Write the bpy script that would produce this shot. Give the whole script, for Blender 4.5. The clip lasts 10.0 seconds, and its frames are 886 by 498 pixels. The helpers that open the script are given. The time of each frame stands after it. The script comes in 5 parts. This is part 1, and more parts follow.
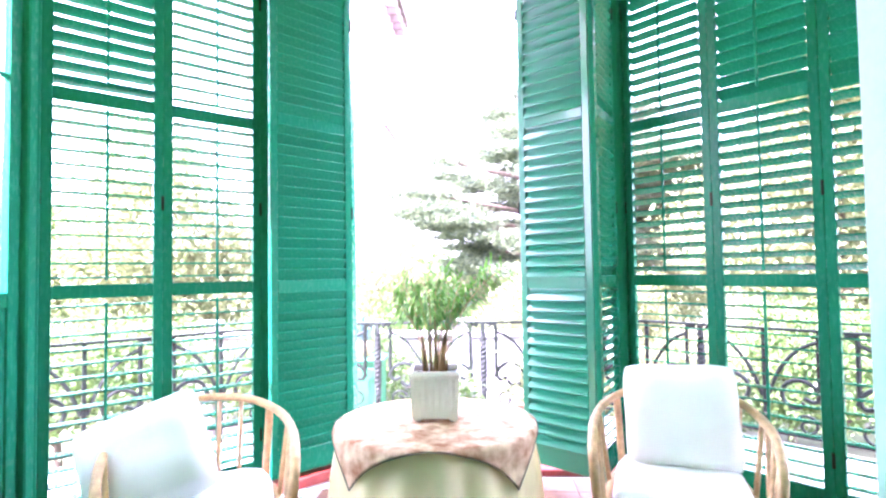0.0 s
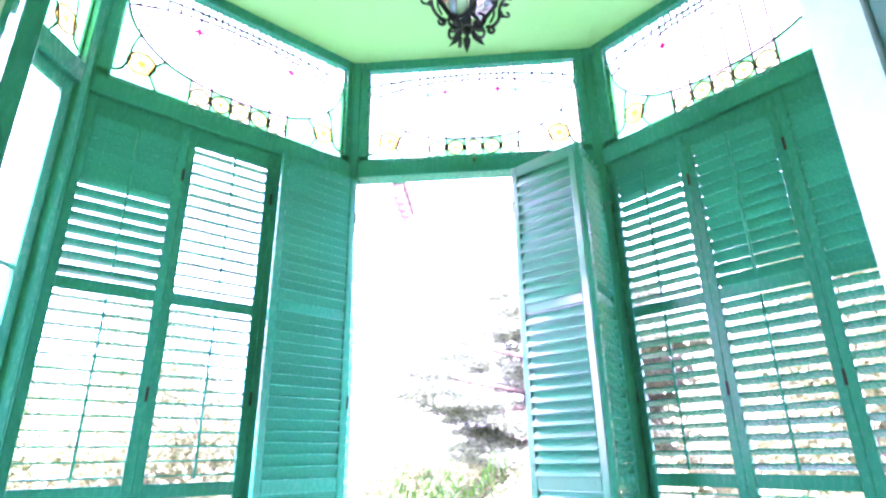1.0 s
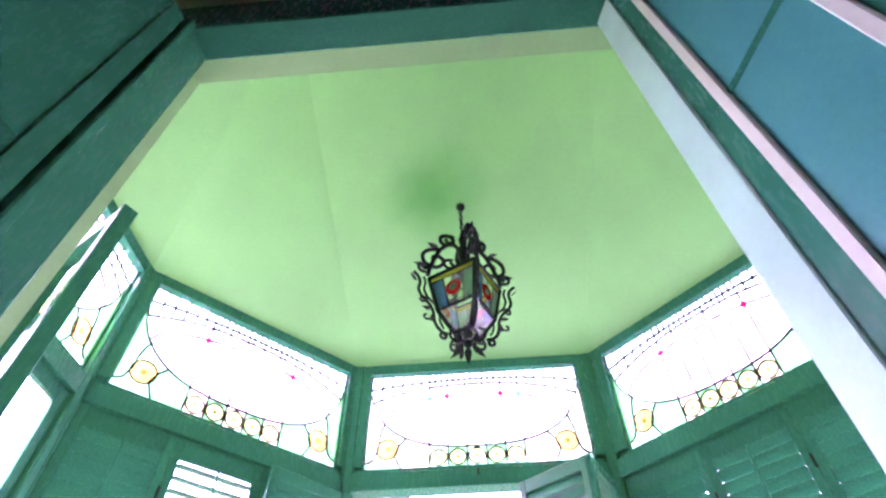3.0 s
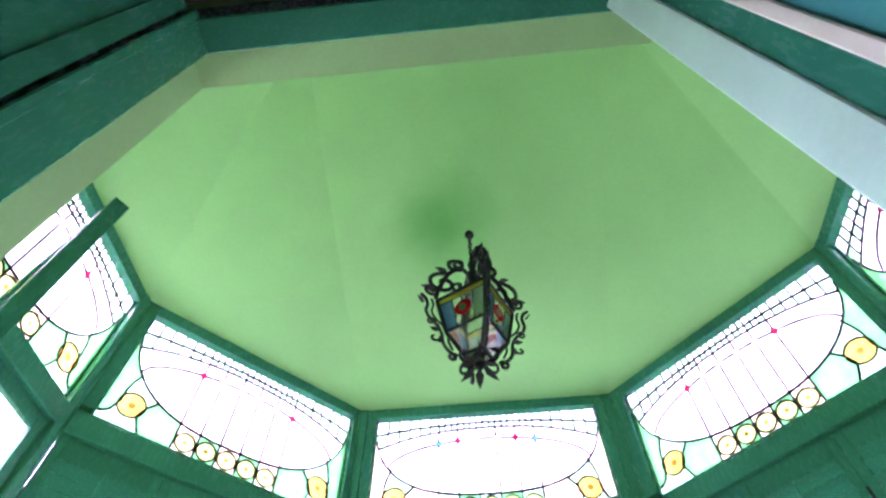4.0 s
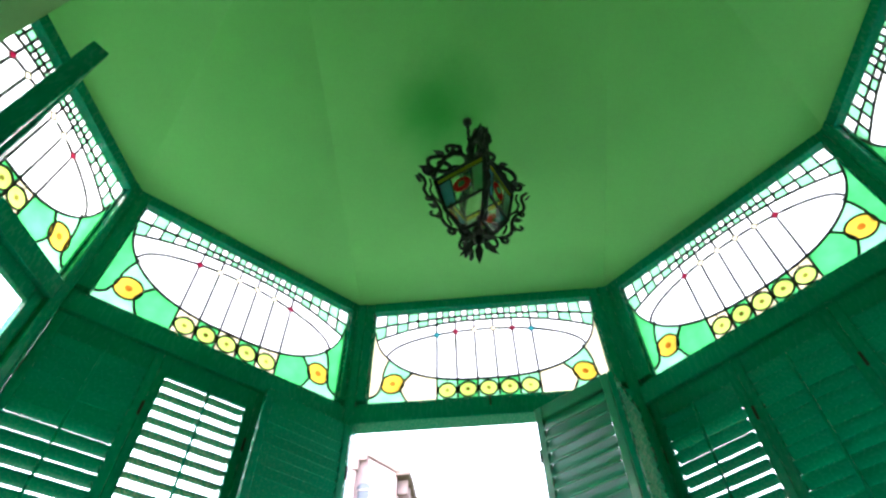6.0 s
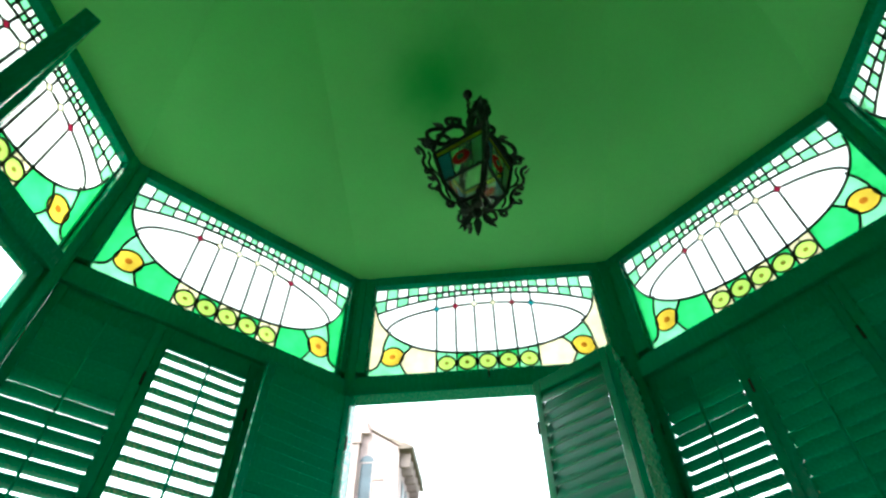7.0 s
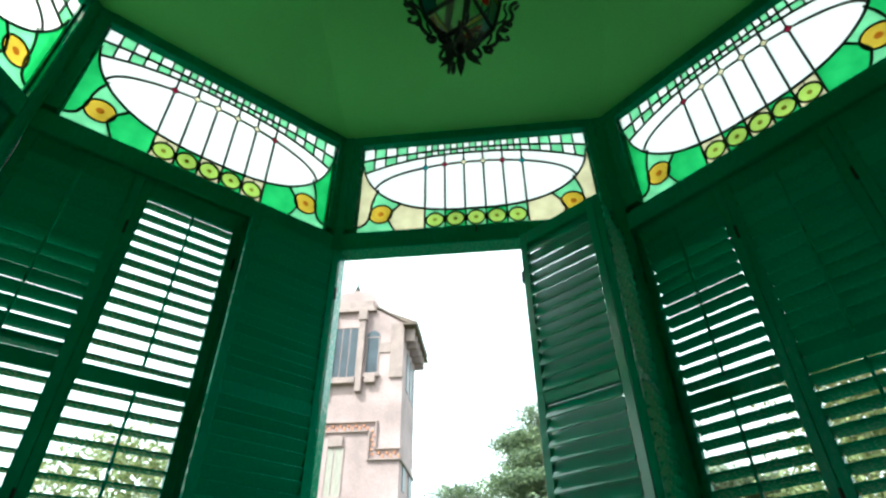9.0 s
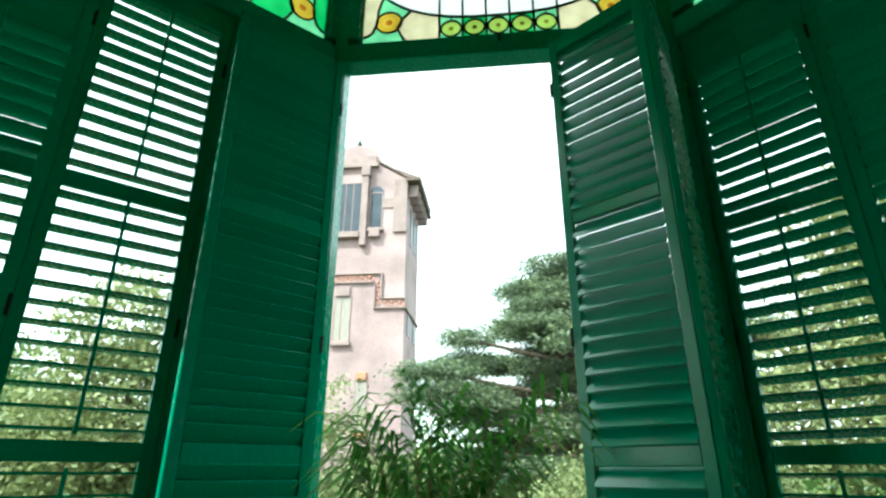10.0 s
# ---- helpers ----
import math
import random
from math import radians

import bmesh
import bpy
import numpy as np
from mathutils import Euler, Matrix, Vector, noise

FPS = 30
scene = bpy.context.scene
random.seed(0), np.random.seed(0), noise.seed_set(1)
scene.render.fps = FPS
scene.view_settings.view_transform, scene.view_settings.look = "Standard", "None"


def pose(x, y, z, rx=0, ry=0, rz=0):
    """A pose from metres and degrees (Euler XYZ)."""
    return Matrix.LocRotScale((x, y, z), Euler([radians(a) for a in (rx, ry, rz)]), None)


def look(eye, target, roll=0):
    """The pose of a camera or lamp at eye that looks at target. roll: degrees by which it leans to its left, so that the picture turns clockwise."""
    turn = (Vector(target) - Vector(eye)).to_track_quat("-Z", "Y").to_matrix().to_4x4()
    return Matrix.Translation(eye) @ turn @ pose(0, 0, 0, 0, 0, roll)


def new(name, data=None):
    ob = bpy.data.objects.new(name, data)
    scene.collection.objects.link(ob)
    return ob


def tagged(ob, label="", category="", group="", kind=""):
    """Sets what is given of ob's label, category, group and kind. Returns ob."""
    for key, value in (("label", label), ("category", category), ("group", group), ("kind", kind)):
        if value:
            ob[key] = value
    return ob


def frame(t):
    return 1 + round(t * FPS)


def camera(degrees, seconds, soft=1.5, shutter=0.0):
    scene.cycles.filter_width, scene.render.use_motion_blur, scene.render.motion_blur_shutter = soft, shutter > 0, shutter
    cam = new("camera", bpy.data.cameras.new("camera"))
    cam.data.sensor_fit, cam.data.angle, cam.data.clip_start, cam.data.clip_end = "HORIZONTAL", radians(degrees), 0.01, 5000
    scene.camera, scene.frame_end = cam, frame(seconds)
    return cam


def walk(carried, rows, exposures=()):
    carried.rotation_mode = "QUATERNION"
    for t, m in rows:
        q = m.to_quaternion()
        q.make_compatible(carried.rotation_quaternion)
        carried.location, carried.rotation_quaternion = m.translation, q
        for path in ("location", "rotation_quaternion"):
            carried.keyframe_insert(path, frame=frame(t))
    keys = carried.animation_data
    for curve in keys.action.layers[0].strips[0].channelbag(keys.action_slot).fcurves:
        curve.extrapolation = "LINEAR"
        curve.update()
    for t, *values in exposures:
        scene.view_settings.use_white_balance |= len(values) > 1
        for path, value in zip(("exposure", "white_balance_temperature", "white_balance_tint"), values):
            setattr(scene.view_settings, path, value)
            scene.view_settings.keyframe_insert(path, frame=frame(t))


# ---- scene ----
cam = camera(77.0, 10.0, soft=2.5)
# seconds, place of the eye, yaw, pitch, roll
ROWS = [
    (0.0, 0.013, -1.880, 1.501, 4.11, 2.20, 0.87),
    (0.5, 0.018, -1.837, 1.533, 4.24, 9.44, 0.68),
    (1.0, 0.037, -1.782, 1.578, 4.61, 20.35, 0.85),
    (1.5, 0.040, -1.767, 1.631, 4.80, 28.22, 0.84),
    (2.0, 0.057, -1.754, 1.672, 4.93, 36.54, 0.59),
    (2.5, 0.057, -1.775, 1.714, 4.89, 43.29, 0.45),
    (3.0, 0.043, -1.768, 1.753, 4.71, 49.38, 0.58),
    (4.5, -0.021, -1.182, 1.645, 6.00, 57.80, -0.00),
    (5.0, -0.063, -1.112, 1.618, 5.42, 56.31, 0.34),
    (5.5, -0.052, -1.089, 1.560, 5.48, 52.73, 0.63),
    (7.0, -0.020, -1.053, 1.529, 5.58, 47.76, 0.40),
    (7.5, 0.005, -1.032, 1.504, 5.91, 46.77, 0.25),
    (8.0, 0.041, -1.014, 1.461, 6.02, 44.75, 0.24),
    (8.5, 0.087, -0.946, 1.405, 6.11, 41.32, 0.28),
    (9.0, 0.081, -0.836, 1.412, 6.09, 36.10, 0.30),
    (9.5, 0.029, -0.630, 1.393, 5.97, 30.54, 0.08),
    (10.0, -0.052, -0.470, 1.339, 6.07, 21.80, -0.16),
]
EXPOSURES = [(0.0, 4.88, 5550, 50), (1.0, 5.3, 5400, 76), (2.5, 5.3, 5550, 122), (3.0, 4.95, 5700, 102), (4.5, 4.38, 5700, 74), (5.5, 3.72, 5900, 34), (7.0, 2.95, 6000, -12), (7.5, 2.62, 6000, -18), (8.5, 2.1, 5950, -14), (10.0, 2.05, 5900, -18)]
walk(cam, [(t, pose(x, y, z, 90 + pitch, roll, yaw)) for t, x, y, z, yaw, pitch, roll in ROWS], EXPOSURES)

# ---- light ----
world = bpy.data.worlds.new("sky")
scene.world = world
world.use_nodes = True
sky = world.node_tree.nodes.new("ShaderNodeTexSky")
sky.sky_type = "NISHITA"
sky.sun_disc = False
SUN_FROM = Vector((-0.50, -0.52, 0.88)).normalized()
sky.sun_elevation = math.asin(SUN_FROM.z)
sky.sun_rotation = math.atan2(SUN_FROM.x, SUN_FROM.y)
sky.air_density, sky.dust_density, sky.ozone_density = 1.0, 6.0, 0.5
background = world.node_tree.nodes["Background"]
background.inputs["Strength"].default_value = 0.13
haze = world.node_tree.nodes.new("ShaderNodeMix")
haze.data_type = "RGBA"
haze.inputs["Factor"].default_value = 0.6
haze.inputs["B"].default_value = (9.0, 9.0, 9.2, 1)
world.node_tree.links.new(sky.outputs[0], haze.inputs["A"])
world.node_tree.links.new(haze.outputs["Result"], background.inputs["Color"])
sun = new("sun", bpy.data.lights.new("sun", "SUN"))
sun.data.energy, sun.data.angle, sun.data.color = 2.6, radians(0.6), (1.0, 0.96, 0.91)
sun.matrix_world = look(SUN_FROM * 50, (0, 0, 0))


# ---- materials ----
def shader(name, colour, rough=0.5, metal=0.0, vary=0.15, size=6.0, bump=0.1, grain=60.0, stretch=(1, 1, 1), spread=0.0, second=None):
    """A painted or natural surface with variation at two scales, fine relief and, by spread, a change from piece to piece."""
    m = bpy.data.materials.new(name)
    m.use_nodes = True
    n, l = m.node_tree.nodes, m.node_tree.links
    b = n["Principled BSDF"]
    co, mp = n.new("ShaderNodeTexCoord"), n.new("ShaderNodeMapping")
    mp.inputs["Scale"].default_value = stretch
    l.new(co.outputs["Object"], mp.inputs["Vector"])
    big, fine = n.new("ShaderNodeTexNoise"), n.new("ShaderNodeTexNoise")
    for t, s in ((big, size), (fine, grain)):
        t.inputs["Scale"].default_value, t.inputs["Detail"].default_value = s, 5.0
        l.new(mp.outputs[0], t.inputs["Vector"])
    ramp = n.new("ShaderNodeValToRGB")
    dark = [c * (1 - vary * 1.3) for c in (second or colour)]
    light = [min(1, c * (1 + vary)) for c in colour]
    ramp.color_ramp.elements[0].position, ramp.color_ramp.elements[1].position = 0.3, 0.7
    ramp.color_ramp.elements[0].color, ramp.color_ramp.elements[1].color = (*dark, 1), (*light, 1)
    l.new(big.outputs["Fac"], ramp.inputs["Fac"])
    out = ramp.outputs["Color"]
    mixed = n.new("ShaderNodeMix")
    mixed.data_type, mixed.blend_type = "RGBA", "OVERLAY"
    mixed.inputs["Factor"].default_value = min(0.6, vary * 1.5)
    l.new(out, mixed.inputs["A"])
    l.new(fine.outputs["Fac"], mixed.inputs["B"])
    out = mixed.outputs["Result"]
    if spread:
        info, hsv, rng = n.new("ShaderNodeObjectInfo"), n.new("ShaderNodeHueSaturation"), n.new("ShaderNodeMapRange")
        rng.inputs["To Min"].default_value, rng.inputs["To Max"].default_value = 1 - spread, 1 + spread
        l.new(info.outputs["Random"], rng.inputs["Value"])
        l.new(rng.outputs[0], hsv.inputs["Value"])
        l.new(out, hsv.inputs["Color"])
        out = hsv.outputs["Color"]
    l.new(out, b.inputs["Base Color"])
    rr = n.new("ShaderNodeMapRange")
    rr.inputs["To Min"].default_value, rr.inputs["To Max"].default_value = max(0.02, rough - 0.12), min(1, rough + 0.12)
    l.new(fine.outputs["Fac"], rr.inputs["Value"])
    l.new(rr.outputs[0], b.inputs["Roughness"])
    b.inputs["Metallic"].default_value = metal
    if bump:
        bp = n.new("ShaderNodeBump")
        bp.inputs["Strength"].default_value, bp.inputs["Distance"].default_value = bump, 0.01
        l.new(fine.outputs["Fac"], bp.inputs["Height"])
        l.new(bp.outputs[0], b.inputs["Normal"])
    return m


def stained_glass(name, colour, clear=0.55, vary=0.1):
    m = bpy.data.materials.new(name)
    m.use_nodes = True
    n, l = m.node_tree.nodes, m.node_tree.links
    n.remove(n["Principled BSDF"])
    co, tex, ramp = n.new("ShaderNodeTexCoord"), n.new("ShaderNodeTexNoise"), n.new("ShaderNodeValToRGB")
    tex.inputs["Scale"].default_value, tex.inputs["Detail"].default_value = 7.0, 4.0
    l.new(co.outputs["Object"], tex.inputs["Vector"])
    ramp.color_ramp.elements[0].position, ramp.color_ramp.elements[1].position = 0.35, 0.65
    ramp.color_ramp.elements[0].color = (*[c * (1 - vary) for c in colour], 1)
    ramp.color_ramp.elements[1].color = (*[min(1, c * (1 + vary) + vary / 5) for c in colour], 1)
    l.new(tex.outputs["Fac"], ramp.inputs["Fac"])
    tr, tl, gl = n.new("ShaderNodeBsdfTransparent"), n.new("ShaderNodeBsdfTranslucent"), n.new("ShaderNodeBsdfGlossy")
    gl.inputs["Roughness"].default_value = 0.12
    for s in (tr, tl):
        l.new(ramp.outputs["Color"], s.inputs["Color"])
    mix1, mix2 = n.new("ShaderNodeMixShader"), n.new("ShaderNodeMixShader")
    mix1.inputs["Fac"].default_value = clear
    l.new(tl.outputs[0], mix1.inputs[1])
    l.new(tr.outputs[0], mix1.inputs[2])
    mix2.inputs["Fac"].default_value = 0.05
    l.new(mix1.outputs[0], mix2.inputs[1])
    l.new(gl.outputs[0], mix2.inputs[2])
    l.new(mix2.outputs[0], n["Material Output"].inputs["Surface"])
    return m


GREEN = shader("green_gloss_paint", (0.002, 0.20, 0.108), 0.26, vary=0.06, size=1.4, bump=0.02, grain=60, stretch=(1, 1, 0.3), spread=0.08)
GREEN.node_tree.nodes["Principled BSDF"].inputs["Specular IOR Level"].default_value = 0.14
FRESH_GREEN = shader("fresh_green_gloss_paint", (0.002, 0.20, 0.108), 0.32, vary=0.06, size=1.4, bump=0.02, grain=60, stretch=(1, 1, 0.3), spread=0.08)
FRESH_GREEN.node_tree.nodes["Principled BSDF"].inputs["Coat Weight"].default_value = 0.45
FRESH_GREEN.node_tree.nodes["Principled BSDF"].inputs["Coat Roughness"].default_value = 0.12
PLASTER = shader("green_ceiling_paint", (0.175, 0.55, 0.152), 0.75, vary=0.05, size=1.2, bump=0.06, grain=40)
ROOMWALL = shader("off_white_room_paint", (0.42, 0.38, 0.32), 0.8, vary=0.05, size=1.5, bump=0.06, grain=40)
REVEAL = shader("pale_green_wall_paint", (0.26, 0.52, 0.20), 0.8, vary=0.06, size=2.0, bump=0.08, grain=40)
LEAD = shader("lead_came", (0.03, 0.03, 0.03), 0.5, metal=0.6, vary=0.2, bump=0.1)
IRON = shader("black_wrought_iron", (0.009, 0.013, 0.010), 0.55, metal=0.0, vary=0.25, size=12, bump=0.25, grain=120)
IRON.node_tree.nodes["Principled BSDF"].inputs["Specular IOR Level"].default_value = 0.2
G_WHITE = stained_glass("opal_white_glass", (0.82, 0.80, 0.79), vary=0.03)
G_GREEN = stained_glass("emerald_glass", (0.20, 0.54, 0.27))
G_PALE = stained_glass("pale_green_glass", (0.45, 0.70, 0.50))
G_TINT = stained_glass("light_green_glass", (0.40, 0.66, 0.46))
G_CREAM = stained_glass("cream_glass", (0.70, 0.64, 0.50))
G_LIME = stained_glass("lime_glass", (0.50, 0.58, 0.24))
G_AMBER = stained_glass("amber_glass", (0.66, 0.53, 0.15))
G_OLIVE = stained_glass("olive_yellow_flower_glass", (0.22, 0.19, 0.03), vary=0.3)
G_YELLOW = stained_glass("yellow_glass", (0.58, 0.47, 0.14))
G_RUST = stained_glass("rust_brown_glass", (0.40, 0.20, 0.03), vary=0.3)
G_RED = stained_glass("ruby_glass", (0.36, 0.05, 0.12))
G_CYAN = stained_glass("turquoise_glass", (0.09, 0.36, 0.38))
TERRACOTTA = shader("terracotta_tile", (0.20, 0.095, 0.05), 0.6, vary=0.25, size=9, bump=0.2, spread=0.15)
RED = shader("red_oxide_paint", (0.28, 0.035, 0.025), 0.45, vary=0.2, bump=0.15)
STONE = shader("pale_render", (0.42, 0.40, 0.36), 0.85, vary=0.2, size=2, bump=0.3, grain=25)
GROUND = shader("garden_soil_and_grass", (0.06, 0.09, 0.03), 0.95, vary=0.5, size=0.8, bump=0.5, grain=12, second=(0.09, 0.07, 0.04))


from mathutils import geometry


# ---- building helpers ----
def part(name, bm, material, parent=None, label="", smooth=False):
    """Links a bmesh as one mesh object under a thing or a part."""
    me = bpy.data.meshes.new(name)
    bm.to_mesh(me)
    bm.free()
    me.materials.append(material)
    if smooth:
        for p in me.polygons:
            p.use_smooth = True
    return again(name, me, parent, Matrix(), label)


def again(name, me, parent=None, m=Matrix(), label=""):
    """Another object on a mesh that exists already."""
    ob = new(name, me)
    ob.parent = parent
    ob.matrix_basis = m
    if label:
        ob["label"] = label
    return ob


def thing(name, m, label, category, group="", kind=""):
    return tagged(place(new(name), m), label, category, group, kind)


def place(ob, m):
    ob.matrix_basis = m
    return ob


def box(bm, x0, x1, y0, y1, z0, z1, m=None, bevel=0.0):
    r = bmesh.ops.create_cube(bm, size=1)
    v = r["verts"]
    bmesh.ops.transform(bm, matrix=Matrix.Translation(((x0 + x1) / 2, (y0 + y1) / 2, (z0 + z1) / 2)) @ Matrix.Diagonal((x1 - x0, y1 - y0, z1 - z0, 1)), verts=v)
    if bevel:
        e = list({e for q in v for e in q.link_edges})
        g = bmesh.ops.bevel(bm, geom=e, offset=bevel, segments=1, affect="EDGES")
        v = list({q for f in g["faces"] for q in f.verts} | {q for q in v if q.is_valid})
    if m is not None:
        bmesh.ops.transform(bm, matrix=m, verts=[q for q in v if q.is_valid])
    return v


def boxes(name, rows, material, parent=None, label="", bevel=0.004):
    bm = bmesh.new()
    for r in rows:
        box(bm, *r, bevel=bevel)
    return part(name, bm, material, parent, label)


def prism(bm, outline, z0, z1):
    """An upright prism over an outline in plan."""
    lo = [bm.verts.new((x, y, z0)) for x, y in outline]
    hi = [bm.verts.new((x, y, z1)) for x, y in outline]
    k = len(outline)
    for i in range(k):
        bm.faces.new((lo[i], lo[(i + 1) % k], hi[(i + 1) % k], hi[i]))
    bm.faces.new(lo[::-1])
    bm.faces.new(hi)
    bmesh.ops.recalc_face_normals(bm, faces=bm.faces)


def tube(bm, points, radius, sides=6, taper=None, flat=1.0):
    """A round bar along points; taper gives each point's share of the radius."""
    pts = [Vector(p) for p in points]
    rings, side = [], None
    for i, p in enumerate(pts):
        d = (pts[min(i + 1, len(pts) - 1)] - pts[max(i - 1, 0)]).normalized()
        if side is None:
            side = d.orthogonal().normalized()
        side = (side - d * side.dot(d)).normalized()
        up = d.cross(side)
        r = radius * (taper[i] if taper else 1)
        rings.append([bm.verts.new(p + (side * math.cos(a) + up * math.sin(a) * flat) * r) for a in (2 * math.pi * k / sides for k in range(sides))])
    for a, b in zip(rings, rings[1:]):
        for k in range(sides):
            bm.faces.new((a[k], a[(k + 1) % sides], b[(k + 1) % sides], b[k]))
    bm.faces.new(rings[0][::-1])
    bm.faces.new(rings[-1])


def disc(bm, u, v, r, y0, y1, n=20):
    """A flat round plate standing in the xz plane."""
    a = [bm.verts.new((u + r * math.cos(k * 2 * math.pi / n), y0, v + r * math.sin(k * 2 * math.pi / n))) for k in range(n)]
    b = [bm.verts.new((q.co.x, y1, q.co.z)) for q in a]
    for k in range(n):
        bm.faces.new((a[k], a[(k + 1) % n], b[(k + 1) % n], b[k]))
    bm.faces.new(a[::-1])
    bm.faces.new(b)
    bmesh.ops.recalc_face_normals(bm, faces=bm.faces)


def slab(bm, outline, y0, y1):
    """A plate over an outline in the xz plane."""
    a = [bm.verts.new((x, y0, z)) for x, z in outline]
    b = [bm.verts.new((x, y1, z)) for x, z in outline]
    k = len(outline)
    for i in range(k):
        bm.faces.new((a[i], a[(i + 1) % k], b[(i + 1) % k], b[i]))
    bm.faces.new(a[::-1])
    bm.faces.new(b)
    bmesh.ops.recalc_face_normals(bm, faces=bm.faces)


def dark_patch(material, centre, radius, colour):
    """A darker patch with ragged edges, mixed into a paint."""
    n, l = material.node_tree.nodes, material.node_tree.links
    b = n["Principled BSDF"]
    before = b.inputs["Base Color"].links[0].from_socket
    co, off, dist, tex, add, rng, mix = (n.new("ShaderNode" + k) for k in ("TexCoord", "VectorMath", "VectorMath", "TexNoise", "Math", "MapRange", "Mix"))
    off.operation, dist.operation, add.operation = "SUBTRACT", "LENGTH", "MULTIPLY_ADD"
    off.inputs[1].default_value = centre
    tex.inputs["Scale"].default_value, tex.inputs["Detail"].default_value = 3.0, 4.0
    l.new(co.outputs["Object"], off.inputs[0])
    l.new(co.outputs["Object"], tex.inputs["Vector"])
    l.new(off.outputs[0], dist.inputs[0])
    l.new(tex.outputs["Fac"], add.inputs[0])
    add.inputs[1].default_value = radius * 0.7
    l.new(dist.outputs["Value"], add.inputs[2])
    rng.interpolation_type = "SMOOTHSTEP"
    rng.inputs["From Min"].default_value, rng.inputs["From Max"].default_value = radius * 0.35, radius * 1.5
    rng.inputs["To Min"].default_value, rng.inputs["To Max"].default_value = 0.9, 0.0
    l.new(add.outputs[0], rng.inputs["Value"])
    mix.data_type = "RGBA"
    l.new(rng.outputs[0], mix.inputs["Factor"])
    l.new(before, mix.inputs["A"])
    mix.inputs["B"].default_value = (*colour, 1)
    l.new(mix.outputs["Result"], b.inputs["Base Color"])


dark_patch(PLASTER, (-0.20, 0.80, 5.38), 0.50, (0.02, 0.33, 0.04))

# ---- the bay: a half octagon of timber and glass ----
Z_BAR, Z_GLASS, Z_TOP, Z_CEIL = 3.775, 3.975, 4.858, 4.95
CORNER_A, CORNER_B = (-1.047, 2.324), (1.047, 2.324)
CORNER_C, CORNER_D = (2.40, 0.97), (-2.40, 0.97)
BACK = -0.65


def wall_frame(left, right):
    """The frame of a wall seen from inside: x to the right, y outwards, z up, its middle at the origin. And its half width."""
    a, b = Vector((*left, 0)), Vector((*right, 0))
    e = (b - a).normalized()
    out = Vector((-e.y, e.x, 0))
    mid = (a + b) / 2
    m = Matrix(((e.x, out.x, 0, mid.x), (e.y, out.y, 0, mid.y), (0, 0, 1, 0), (0, 0, 0, 1)))
    return m, (b - a).length / 2


WALLS = {
    "centre": wall_frame(CORNER_A, CORNER_B),
    "west_diagonal": wall_frame(CORNER_D, CORNER_A),
    "east_diagonal": wall_frame(CORNER_B, CORNER_C),
    "west": wall_frame((-2.40, BACK), CORNER_D),
    "east": wall_frame(CORNER_C, (2.40, BACK)),
}


def lower_curve(s):
    return 0.84 - 0.65 * max(0.0, 1 - (abs(s) / 0.985) ** 2.7) ** 0.5


def arch_curve(s):
    return 0.48 + 0.27 * max(0.0, 1 - (s / 0.86) ** 2) ** 0.5


def row_upper(s):
    return 0.93 - 0.08 * abs(s) ** 2.2


def row_lower(s):
    return 0.87 - 0.19 * abs(s) ** 2.4


def sampled(f, lim, n=44):
    return [(lim * math.sin(math.pi * (k / n - 0.5)), f(lim * math.sin(math.pi * (k / n - 0.5)))) for k in range(n + 1)]


def clear_runs(pts, marks):
    """A line of leading, cut where it would cross the small diamonds."""
    runs, run = [], []
    for (x0, z0), (x1, z1) in zip(pts, pts[1:]):
        k = max(1, int(math.hypot(x1 - x0, z1 - z0) / 0.008))
        for i in range(k + (1 if (x1, z1) == pts[-1] else 0)):
            x, z = x0 + (x1 - x0) * i / k, z0 + (z1 - z0) * i / k
            if any(abs(x - a) / 0.029 + abs(z - b) / 0.032 < 1 for a, b in marks):
                if len(run) > 1:
                    runs.append(run)
                run = []
            else:
                run.append((x, z))
    return runs + ([run] if len(run) > 1 else [])


